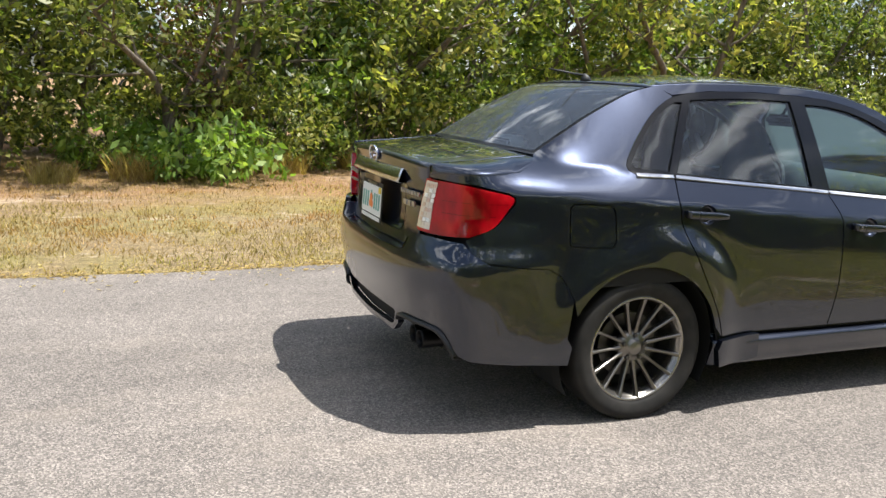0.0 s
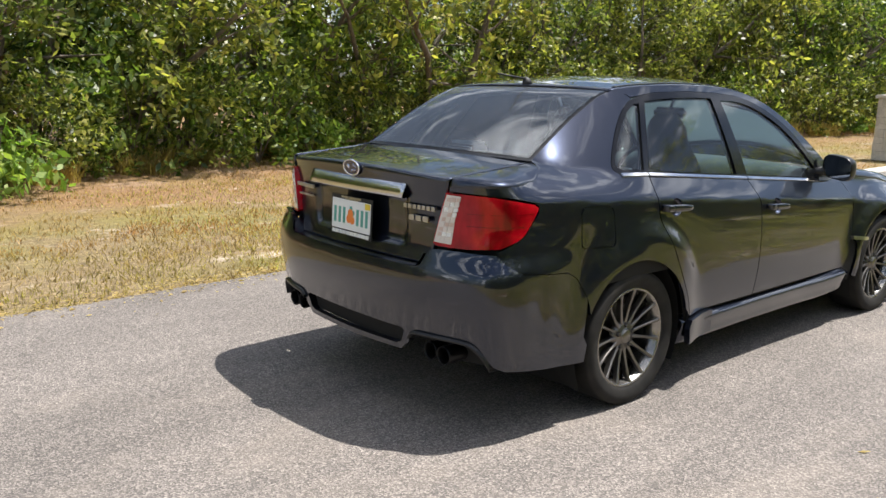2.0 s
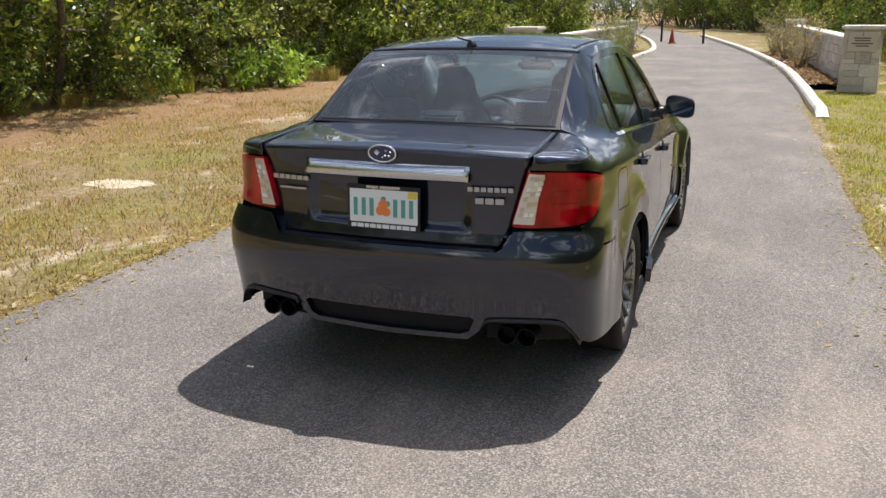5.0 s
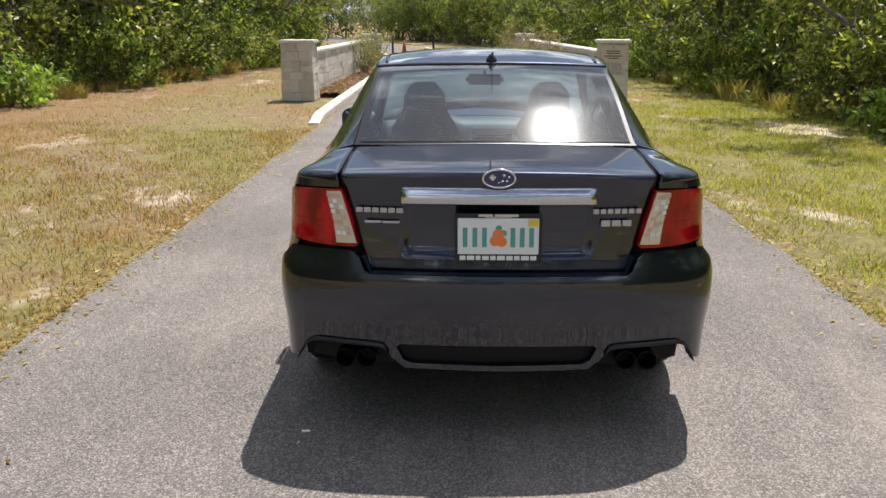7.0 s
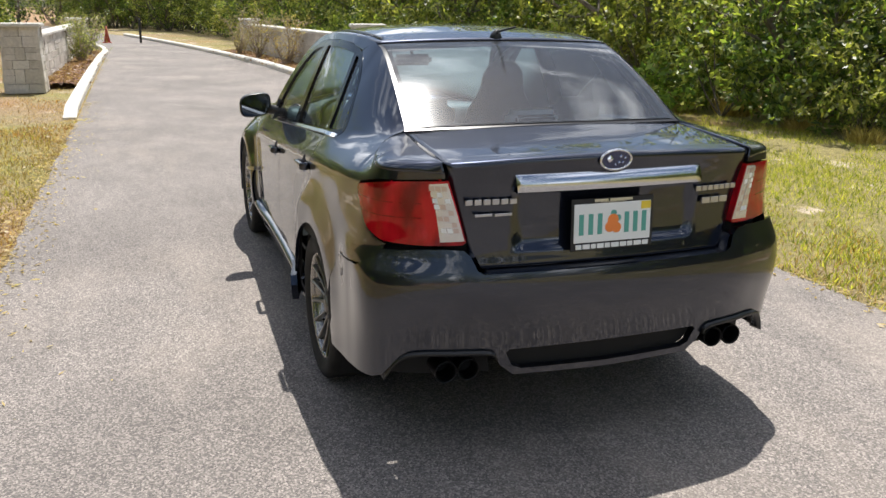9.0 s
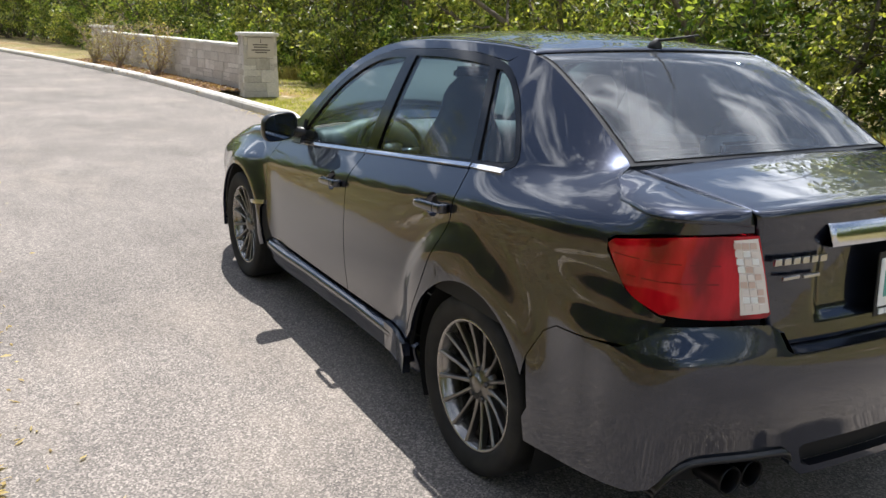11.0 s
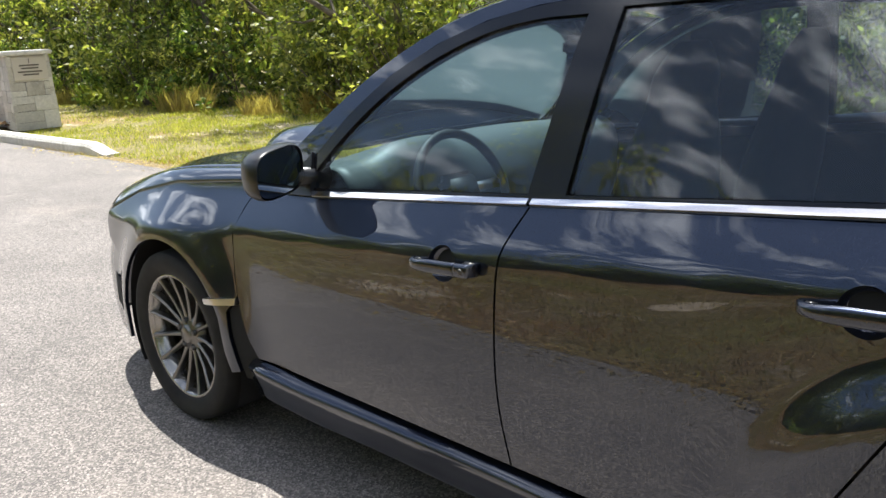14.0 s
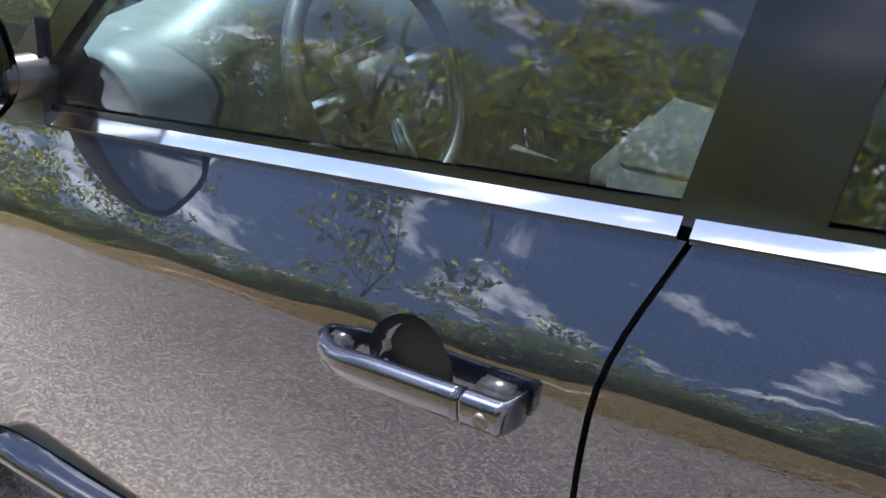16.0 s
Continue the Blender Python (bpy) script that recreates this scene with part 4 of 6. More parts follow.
    for z0, z1 in ((0.905, 0.909), (0.955, 0.958)):
        panel("lens_rib", body_point, [(b + 0.02, z0), (u_of_y(-0.70) + (z0 - 0.9), z0), (u_of_y(-0.70) + (z0 - 0.9), z1), (b + 0.02, z1)], M_RED_DARK, lampo, s, deep=-0.0052, flange=0.001, step=0.05)
    # roll-over from the side to the boot lid
    us = np.linspace(u_of_x(0.607), u_of_y(-0.44), 46)
    rows = []
    ztop = np.interp(us, [u_of_x(0.607), u_of_y(-0.86), u_of_y(-0.72), u_of_y(-0.575), u_of_y(-0.44)], [1.058, 1.062, 1.066, 1.074, 1.132])
    for u, z in zip(us, ztop):
        p = body_point(u, z)
        t = body_point(u, z) - body_point(u, z - 0.01)
        t /= np.linalg.norm(t)
        f = (u - us[0]) / (us[-1] - us[0])
        yb = min(max(p[1], -0.885), -0.43)
        e = np.array([0.608 - 0.004 * f, yb, lid_z(0.608, yb)])
        gap = np.linalg.norm(e - p)
        c1 = p + t * gap * 0.34
        c1[2] = min(c1[2], max(e[2] - 0.004, p[2]))
        c2 = e + np.array([0.95, -0.2 * (1 - f), -0.10]) * gap * 0.36
        w = np.linspace(0, 1, 10)[:, None]
        rows.append((1 - w)**3 * p + 3 * (1 - w)**2 * w * c1 + 3 * (1 - w) * w**2 * c2 + w**3 * e)
    grid_sheet("quarter_top", np.array(rows)[:, ::-1], M_PAINT, car, s, 0.006)
    # roll-over from the front wing to the bonnet
    us = np.linspace(u_of_y(2.165), u_of_y(3.25), 40)
    rows = []
    for u in us:
        y = float(np.interp(u, PLAN_U, PLAN[:, 1]))
        z = float(np.interp(y, [2.165, 2.4, 2.7, 3.0, 3.25], [0.918, 0.895, 0.865, 0.80, 0.70]))
        p = body_point(u, z)
        e = np.array([0.70 - 0.10 * smooth01(2.8, 3.3, y), y, hood_z(0.70 - 0.1 * smooth01(2.8, 3.3, y), y)])
        t = body_point(u, z) - body_point(u, z - 0.01)
        t /= np.linalg.norm(t)
        gap = np.linalg.norm(e - p)
        w = np.linspace(0, 1, 8)[:, None]
        c1, c2 = p + t * gap * 0.4, e + np.array([1, 0, -0.05]) * gap * 0.35
        rows.append((1 - w)**3 * p + 3 * (1 - w)**2 * w * c1 + 3 * (1 - w) * w**2 * c2 + w**3 * e)
    grid_sheet("wing_top", np.array(rows)[:, ::-1], M_PAINT, car, s, 0.006)
    # side skirt
    prof = [(0.836, 0.350), (0.872, 0.338), (0.893, 0.324), (0.895, 0.306), (0.876, 0.253), (0.858, 0.206), (0.80, 0.192)]
    rows = []
    for i, y in enumerate(np.linspace(0.385, 2.15, 30)):
        k = 0.0 if 0 < i < 29 else -0.012
        lift = 0.012 * smooth01(1.8, 2.15, y)
        rows.append([(x + k - 0.014 * smooth01(0.4, 1.2, y) * (1 - smooth01(1.5, 2.15, y)), y, z + lift) for x, z in spline(prof, 22)])
    grid_sheet("side_skirt", np.array(rows), M_PAINT, car, s, 0.01)
    flap = np.array([(0.392, 0.345), (0.63, 0.352), (0.64, 0.235), (0.392, 0.222), (0.372, 0.30)])
    panel("skirt_end", body_point, np.stack([u_of_y(flap[:, 0]), flap[:, 1]], -1), M_PAINT, car, s, deep=-0.024, flange=0.03)
    # wheel-arch liners and lips
    for yh in (REAR_Y, FRONT_Y):
        ring = [(0.385, 0.86), (0.385, 0.80), (0.385, 0.56), (0.05, 0.56)]
        rows = []
        for w in np.linspace(radians(-28), radians(208), 40):
            rows.append([(a, yh + r * math.cos(w), HUB_Z + r * math.sin(w)) for r, a in ring])
        grid_sheet("arch_liner", rows, M_SHELL, car, s)
    # handles over dished cups
    for door, (yc, zcup), y0, y1 in ((d1, HANDLES[0], 0.178, 0.408), (d2, HANDLES[1], 1.139, 1.362)):
        rows = []
        for k in np.linspace(1.0, 0.02, 12):
            ring = cup_ring(yc, zcup, k)
            rows.append([body_point(u, z, 0.034 * (1 - k * k) ** 0.55) for u, z in ring + ring[:1]])
        grid_sheet("handle_cup", np.array(rows)[:, ::-1], M_PAINT, door, s)
        zc = zcup + 0.007
        for nm, f0, f1 in (("door_handle", 0.215, 1.0), ("handle_end", 0.0, 0.205)):
            rows = []
            for f in np.linspace(f0, f1, 22):
                y, z = y0 + (y1 - y0) * f, zc + 0.001 - 0.014 * f
                body = 1 - abs(2 * f - 1) ** 6 if nm == "door_handle" else 1 - max(0.0, 1 - f / 0.05) ** 2 * 0.8
                out = 0.004 + 0.026 * max(body, 0.0)
                hh = 0.0165 - 0.006 * float(smooth01(0.6, 1.0, f))
                p = body_point(u_of_y(y), z, -out)
                ring = []
                for k in range(17):
                    w = 2 * math.pi * k / 16
                    cx, cz = math.cos(w), math.sin(w)
                    ring.append((p[0] + 0.011 * math.copysign(abs(cx) ** 0.7, cx), p[1], p[2] + hh * math.copysign(abs(cz) ** 0.7, cz)))
                rows.append(ring)
            c0, c1 = np.array(rows[0]).mean(0), np.array(rows[-1]).mean(0)
            rows = [[tuple(c0)] * 17] + rows + [[tuple(c1)] * 17]
            grid_sheet(nm, np.array(rows)[:, ::-1], M_PAINT, door, s, label="body-coloured pull handle")
        pv = body_point(u_of_y(y0 + 0.03), zc, 0.0)
        rounded("handle_mount", pv[0] * s - 0.016, pv[0] * s + 0.016, y0 + 0.008, y0 + 0.046, zc - 0.013, zc + 0.012, M_TRIM, door, 0.004)
        pv = body_point(u_of_y(y1 - 0.02), zc - 0.012, 0.0)
        rounded("handle_mount", pv[0] * s - 0.012, pv[0] * s + 0.014, y1 - 0.035, y1 - 0.008, zc - 0.022, zc - 0.004, M_TRIM, door, 0.004)
    p = body_point(u_of_y(1.163), 0.8285, -0.0405)
    lathe("lock", [(0.0, 0.003 * s), (0.006, 0.003 * s), (0.008, 0.0), (0.008, -0.01 * s)], M_DISC, d2, 16, "x", (p[0] * s, p[1], p[2]))


def lid_z(x, y):
    return 1.118 + (y + 0.9) * 0.075 - 0.055 * x * x


def hood_z(x, y):
    return 0.985 - 0.085 * (y - 2.15) - 0.075 * max(0.0, y - 2.6) ** 2 * 2.2 - 0.05 * x * x + 0.012 * math.exp(-((abs(x) - 0.48) / 0.08) ** 2)


def build_lid():
    prof = spline([(-0.012, 0.728), (-0.002, 0.80), (0.004, 0.90), (0.0, 1.0), (-0.010, 1.07), (-0.014, 1.098), (-0.004, 1.112), (0.03, 1.1165)], 46)
    rows = []
    nx = 61
    for j in range(len(prof) + 24):
        row = []
        for i in range(nx):
            f = -1 + 2 * i / (nx - 1)
            if j < len(prof):
                dy, z = prof[j]
                hw = float(np.interp(z, [0.728, 0.75, 0.80, 1.03, 1.12], [0.485, 0.508, 0.524, 0.586, 0.602]))
                x = f * hw
                yb = float(np.interp(abs(x), PLAN[(PLAN[:, 1] < -0.7) & (PLAN[:, 0] >= 0), 0], PLAN[(PLAN[:, 1] < -0.7) & (PLAN[:, 0] >= 0), 1]))
                # plate recess
                edge = 0.365 - 0.20 * max(0.0, 0.84 - z)
                rec = 0.018 * float(smooth01(edge, edge - 0.022, abs(x)) * smooth01(0.782, 0.80, z) * smooth01(1.005, 0.99, z))
                zz = z - 0.055 * x * x * float(smooth01(1.0, 1.11, z))
                row.append((x, yb + dy + rec + 0.02, zz))
            else:
                g = (j - len(prof) + 1) / 24
                y0 = -0.905
                y = y0 + (-0.455 - y0) * g
                x = f * (0.602 - 0.003 * g)
                yb = float(np.interp(abs(x), PLAN[(PLAN[:, 1] < -0.7) & (PLAN[:, 0] >= 0), 0], PLAN[(PLAN[:, 1] < -0.7) & (PLAN[:, 0] >= 0), 1])) + 0.955
                row.append((x, y + yb * (1 - g), lid_z(x, y)))
        rows.append(row)
    ob = grid_sheet("boot_lid", rows, M_PAINT, car, 1, 0.008, "boot lid with a plate recess")
    return ob


def build_roof_and_glass():
    # roof
    rows = []
    edge = spline(RAIL[4:11], 34)
    for y, z in edge:
        e = body_point(u_of_y(y), z)
        zt = float(np.interp(y, [0.14, 0.3, 0.55, 0.85, 1.1, 1.3, 1.45, 1.6], [1.454, 1.480, 1.503, 1.508, 1.500, 1.481, 1.452, 1.405]))
        w = np.linspace(-1, 1, 41)
        x = e[0] * w
        g = 1 - np.abs(w) ** 2.4
        rows.append(np.stack([x, e[1] + 0 * x + (0.05 * g * smooth01(1.0, 1.5, y)), z + (zt - z) * g + 0.002], -1))
    rows = np.array(rows)
    back = rows[0].copy()
    w = np.linspace(-1, 1, 41)
    back[:, 1] = 0.155 - 0.045 * (1 - w**2)
    back[:, 2] -= 0.007
    roof = grid_sheet("roof", np.concatenate([back[None], rows]), M_PAINT, car, 1, 0.006)
    # dark joints between roof and rails
    for s in (1, -1):
        k = 38 if s > 0 else 2
        strip = [[row[k] + (0, 0, 0.0035), row[k] * 0.5 + row[k + s] * 0.5 + (0, 0, 0.0035)] for row in rows[1:-3]]
        grid_sheet("roof_joint", np.array(strip), M_TRIM, roof, 1, 0.002)
    # rear window
    lo = spline(RAIL[:5], 40)[:-3]
    rows = []
    for k, (y, z) in enumerate(lo):
        e = body_point(u_of_y(y), z)
        w = np.linspace(-1, 1, 65)
        g = 1 - w**2
        f = k / (len(lo) - 1)
        rows.append(np.stack([e[0] * w * 0.995, e[1] - 0.048 * g * (1 - 0.3 * f), z + 0.014 * g * (0.6 + 0.4 * f) + 0.001], -1))
    rows = np.array(rows)
    win = grid_sheet("rear_window", rows[1:, 1:-1], M_GLASS_REAR, car, 1, 0.0, "large raked rear window")
    # black border of the rear window
    for nm, sel in (("border_side", (slice(None), slice(0, 3))), ("border_side", (slice(None), slice(62, 65))), ("border_foot", (slice(0, 3), slice(2, 63))), ("border_head", (slice(-5, None), slice(2, 63)))):
        g = rows[sel] + (0, 0.0016, -0.0030)
        grid_sheet(nm, g, M_TRIM, win, 1, 0.0)
    # windscreen
    rows = []
    ws = spline(RAIL[10:], 22)
    for k, (y, z) in enumerate(ws):
        e = body_point(u_of_y(y), z)
        w = np.linspace(-1, 1, 31)
        g = 1 - w**2
        rows.append(np.stack([e[0] * w * 0.99, e[1] + 0.10 * g, z + 0.035 * g], -1))
    grid_sheet("windscreen", np.array(rows), M_GLASS, car, 1, 0.0, "raked windscreen")
    # bonnet with its scoop
    rows = []
    for y in np.linspace(2.14, 3.42, 34):
        half = 0.697 - 0.1 * float(smooth01(2.8, 3.3, y))
        xs = np.linspace(-half, half, 33)
        rows.append([(x, y + (0.10 * (1 - (x / half) ** 2) if y > 3.2 else 0.06 * (1 - (x / half) ** 2) * (y - 2.14) / 1.06 + 0.0), hood_z(x, y)) for x in xs])
    hood = grid_sheet("bonnet", rows, M_PAINT, car, 1, 0.01)
    rows = []
    for k in range(11):
        f = k / 10
        y = 2.40 + 0.46 * f
        hgt = 0.012 + 0.062 * float(smooth01(0.0, 0.9, f))
        rows.append([(x, y, hood_z(x, y) + hgt * (1 - abs(x / 0.27) ** 4) - 0.004) for x in np.linspace(-0.27, 0.27, 21)])
    grid_sheet("bonnet_scoop", rows, M_PAINT, hood, 1, 0.01, "raised air scoop")
    return roof


def build_bumpers():
    bot = 0.305
    xs = [0.0, 0.15, 0.30, 0.385, 0.405, 0.44, 0.47, 0.60, 0.69, 0.715, 0.745, 0.80]
    half = [(u_of_y(-0.347), 0.562), (u_of_y(-0.402), 0.657), (u_of_y(-0.462), 0.692), (u_of_y(-0.60), 0.7045), (u_of_y(-0.715), 0.7215), (u_of_y(-0.772), 0.762), (u_of_y(-0.80), 0.800),
            (u_of_x(0.665), 0.806), (u_of_x(0.59), 0.807), (u_of_x(0.545), 0.803), (u_of_x(0.522), 0.780), (u_of_x(0.502), 0.735), (u_of_x(0.48), 0.722)]
    low = [(u_of_x(0.385), 0.352), (u_of_x(0.41), 0.372), (u_of_x(0.43), 0.415), (u_of_x(0.455), 0.435), (u_of_x(0.70), 0.436), (u_of_x(0.735), 0.42), (u_of_y(-0.80), 0.335),
           (u_of_y(-0.77), 0.318), (u_of_y(-0.60), 0.300), (u_of_y(-0.36), 0.285), (u_of_y(-0.345), 0.36), (u_of_y(-0.369), 0.40)]
    top = [(u, z) for u, z in half] + [(-u, z) for u, z in half[::-1]]
    bottom = [(-u, z) for u, z in low[::-1]] + [(u, z) for u, z in low]

    def surf(u, z, deep):
        a = np.abs(u)
        p = bumper_point(a, z, deep)
        p[..., 0] *= np.where(u < 0, -1, 1)
        return p

    mesh_hole = [(u_of_x(0.375), 0.432), (u_of_x(0.39), 0.42), (u_of_x(0.365), 0.366), (u_of_x(0.33), 0.352), (0.0, 0.346)]
    hole = [(u, z) for u, z in mesh_hole] + [(-u, z) for u, z in mesh_hole[:-1][::-1]]
    bottom2 = [(-u, z) for u, z in low[::-1]] + [(-u_of_x(0.36), 0.330), (0.0, 0.322), (u_of_x(0.36), 0.330)] + [(u, z) for u, z in low]
    bump = panel("rear_bumper", surf, top + bottom2, M_PAINT, car, 1, holes=[hole], step=0.028, flange=0.03, label="smooth painted rear bumper")
    panel("bumper_mesh", surf, hole, M_SHELL, bump, 1, deep=0.035, step=0.05, label="black mesh insert")
    # shelf between lid and bumper
    rows = []
    for x in np.linspace(0.54, -0.54, 41):
        p = surf(np.array([math.copysign(u_of_x(abs(x)), x)]), np.array([0.722 if abs(x) < 0.5 else 0.78]), 0.0)[0]
        rows.append([(x, p[1] + 0.002, p[2] + 0.0), (x, p[1] + 0.02, p[2] + 0.002), (x, p[1] + 0.07, p[2] + 0.004)])
    grid_sheet("bumper_shelf", rows, M_PAINT, bump)
    panel("tail_skin", lambda u, z, d: body_point(np.abs(u), z, d) * np.stack([np.where(u < 0, -1, 1), 1 + 0 * u, 1 + 0 * u], -1),
          [(u_of_y(-0.5), 0.60), (u_of_y(-0.5), 1.03), (u_of_x(0.62), 1.05), (-u_of_x(0.62), 1.05), (-u_of_y(-0.5), 1.03), (-u_of_y(-0.5), 0.60)], M_SHELL, car, 1, deep=0.045, step=0.06, flange=0)
    # exhaust cut-outs, fins and tips
    for s in (1, -1):
        cut = [(u_of_x(0.44), 0.43), (u_of_x(0.75), 0.43), (u_of_x(0.80), 0.31), (u_of_x(0.42), 0.31)]
        panel("exhaust_recess", bumper_point, cut, M_SHELL, bump, s, deep=0.09, step=0.05, flange=0)
        rows = []
        for x, z in spline([(0.425, 0.404), (0.45, 0.428), (0.56, 0.434), (0.69, 0.431), (0.735, 0.414), (0.765, 0.375), (0.784, 0.330)], 28):
            p = bumper_point(u_of_x(x) if x < 0.72 else u_of_x(x), z)
            rows.append([(p[0] - 0.010, p[1] + 0.06, p[2] + 0.002), (p[0], p[1] - 0.012, p[2] + 0.004), (p[0], p[1] - 0.016, p[2] - 0.010), (p[0] - 0.004, p[1] + 0.05, p[2] - 0.014)])
        grid_sheet("exhaust_surround", rows, M_TRIM, bump, s, 0.004, "gloss black exhaust surround")
        for x in (0.515, 0.60):
            prof = [(0.036, 0.10), (0.040, -0.02), (0.0415, -0.035), (0.040, -0.041), (0.036, -0.036), (0.034, 0.0), (0.033, 0.09), (0.0, 0.09)]
            lathe("exhaust_tip", prof, M_TIP, car, 26, "y", (s * x, -0.875, 0.352), "dark metal exhaust tip")
        tube("exhaust_pipe", [(s * 0.55, -0.80, 0.36), (s * 0.52, -0.5, 0.33)], [0.06, 0.07], M_DISC, car, 14)
    # front bumper
    out = [(u_of_y(3.0), 0.49), (u_of_y(3.06), 0.52), (u_of_y(3.22), 0.60), (u_of_y(3.25), 0.68), (u_of_y(3.3), 0.70), (u_of_y(3.48), 0.69)]
    um = PLAN_U[np.argmax(PLAN[:, 1])]
    top = out + [(um, 0.66), (2 * um - u_of_y(3.48), 0.69)]
    end = [(um, 0.20), (u_of_y(3.4), 0.20), (u_of_y(3.1), 0.215), (u_of_y(2.985), 0.24)]
    front = out + [(um, 0.66)] + end
    for s in (1, -1):
        fb = panel("front_bumper", nose_point, front, M_PAINT, car, s, step=0.04)
        slot = [(u_of_y(3.10), 0.44), (u_of_y(3.19), 0.46), (u_of_y(3.21), 0.33), (u_of_y(3.12), 0.31)]
        panel("bumper_slot", nose_point, slot, M_SHELL, fb, s, deep=-0.002, step=0.04, flange=0.004, label="black corner slot")
        lampf = [(u_of_y(3.08), 0.70), (u_of_y(3.25), 0.715), (u_of_y(3.46), 0.68), (u_of_y(3.42), 0.60), (u_of_y(3.24), 0.60)]
        panel("headlamp", nose_point, lampf, M_CLEAR, car, s, deep=-0.003, step=0.04)


def build_tail_details():
    # bright bar over the plate
    rows = []
    for x in np.linspace(-0.365, 0.365, 31):
        yb = -0.955 + 0.10 * x * x
        rows.append([(x, yb + 0.035, 1.050), (x, yb + 0.014, 1.052), (x, yb + 0.009, 1.047), (x, yb - 0.012, 0.995), (x, yb - 0.006, 0.989), (x, yb + 0.035, 0.989)])
    grid_sheet("chrome_bar", np.array(rows), M_BAR, car, 1, 0.003, "bright chrome bar over the plate")
    # plate with its holder
    y = -0.962
    tilt = pose(0, y, 0.865) @ pose(0, 0, 0, -3)

    def flat(name, x0, x1, z0, z1, out, material, parent, bevel=0.0, label=""):
        bm = box_bm(x0, x1, -out, -out + 0.004, z0, z1, bevel, 2)
        bm.transform(tilt)
        return part(name, bm, material, parent, label)

    holder = flat("plate_holder", -0.164, 0.164, -0.093, 0.093, 0.0, M_PLASTIC, car, 0.002, "black plate holder with white lettering bars")
    plate = flat("number_plate", -0.1525, 0.1525, -0.064, 0.074, 0.003, M_WHITE, car, 0.0015, "white number plate with green characters as bars")
    for x in (-0.125, -0.088, -0.052, 0.055, 0.090, 0.125):
        flat("plate_bar", x - 0.009, x + 0.009, -0.036, 0.038, 0.0045, M_GREEN, plate)
    for x, z, r, m in ((0.0, 0.012, 0.022, M_ORANGE), (-0.012, -0.012, 0.020, M_ORANGE), (0.014, -0.016, 0.019, M_ORANGE), (0.002, 0.036, 0.012, M_GREEN), (0.02, 0.018, 0.012, M_GREEN)):
        bm = bmesh.new()
        bmesh.ops.create_circle(bm, cap_ends=True, segments=18, radius=r, matrix=pose(x, -0.0032 - r * 0.05, z, 90))
        bm.transform(tilt)
        part("plate_motif", bm, m, plate)
    flat("sticker", 0.112, 0.150, 0.045, 0.072, 0.0048, M_YELLOW, plate)
    for x0, x1 in ((-0.075, -0.022), (-0.014, 0.075)):
        flat("holder_bar", x0, x1, 0.080, 0.089, 0.0046, M_SATIN, holder)
    flat("holder_bar", -0.05, 0.05, 0.0765, 0.0785, 0.0046, M_SATIN, holder)
    x = -0.145
    for w in (0.022, 0.028, 0.018, 0.026, 0.02, 0.03, 0.024, 0.02, 0.03, 0.022):
        flat("holder_bar", x, x + w, -0.086, -0.070, 0.0046, M_WHITE, holder)
        x += w + 0.0055
    # emblem: an oval with small plain dots
    em = pose(0, -0.9545, 1.090) @ pose(0, 0, 0, 96)
    bm = bmesh.new()
    bmesh.ops.create_cone(bm, cap_ends=True, segments=36, radius1=0.060, radius2=0.056, depth=0.010)
    bm.transform(em @ Matrix.Diagonal((1, 0.58, 1, 1)))
    emblem = part("emblem", bm, M_BLUE, car, "blue oval emblem with a chrome rim")
    vs, fs = [], []
    for k in range(40):
        w = 2 * math.pi * k / 40
        for r in range(8):
            q = 2 * math.pi * r / 8
            rr = 0.0045 * math.cos(q)
            vs.append(em @ Vector(((0.060 + rr) * math.cos(w), (0.035 + rr) * math.sin(w), 0.004 + 0.0045 * math.sin(q))))
    for k in range(40):
        for r in range(8):
            fs.append((k * 8 + r, ((k + 1) % 40) * 8 + r, ((k + 1) % 40) * 8 + (r + 1) % 8, k * 8 + (r + 1) % 8))
    mesh_object("emblem_rim", vs, fs, M_CHROME, emblem, smooth=True)
    for x, z, r in ((-0.024, 0.004, 0.011), (0.018, 0.012, 0.006), (0.036, 0.006, 0.005), (0.012, -0.010, 0.005), (0.028, -0.010, 0.005), (0.0, -0.016, 0.004)):
        bm = bmesh.new()
        bmesh.ops.create_cone(bm, cap_ends=True, segments=4, radius1=r * 1.5, radius2=r * 0.3, depth=0.004)
        bm.transform(em @ pose(x, z, 0.006))
        part("emblem_dot", bm, M_CHROME, emblem)
    # lettering as plain bars
    for x0, n, w, z0, z1 in ((-0.540, 6, 0.0255, 0.952, 0.970), (0.357, 7, 0.0215, 0.952, 0.970), (-0.508, 2, 0.064, 0.911, 0.920), (0.388, 3, 0.035, 0.903, 0.926)):
        for k in range(n):
            xa = x0 + k * (w + 0.0055)
            yy = -0.9515 + 0.12 * (abs(xa + w / 2) - 0.0) ** 2 * 1.02
            bm = box_bm(xa, xa + w, -0.002, 0.006, z0, z1, 0.001)
            bm.transform(pose(0, yy, 0))
            part("badge_bar", bm, M_LETTER, car)
    # roof aerial
    base = [(0.0, 0.155, 1.455), (0.0, 0.150, 1.475), (0.0, 0.140, 1.494)]
    an = tube("aerial_base", base, [0.030, 0.024, 0.010], M_PLASTIC, car, 14, "black roof aerial")
    tube("aerial_mast", [(0, 0.140, 1.488), (0, 0.06, 1.497), (0, -0.06, 1.512)], [0.006, 0.005, 0.004], M_PLASTIC, an, 8)


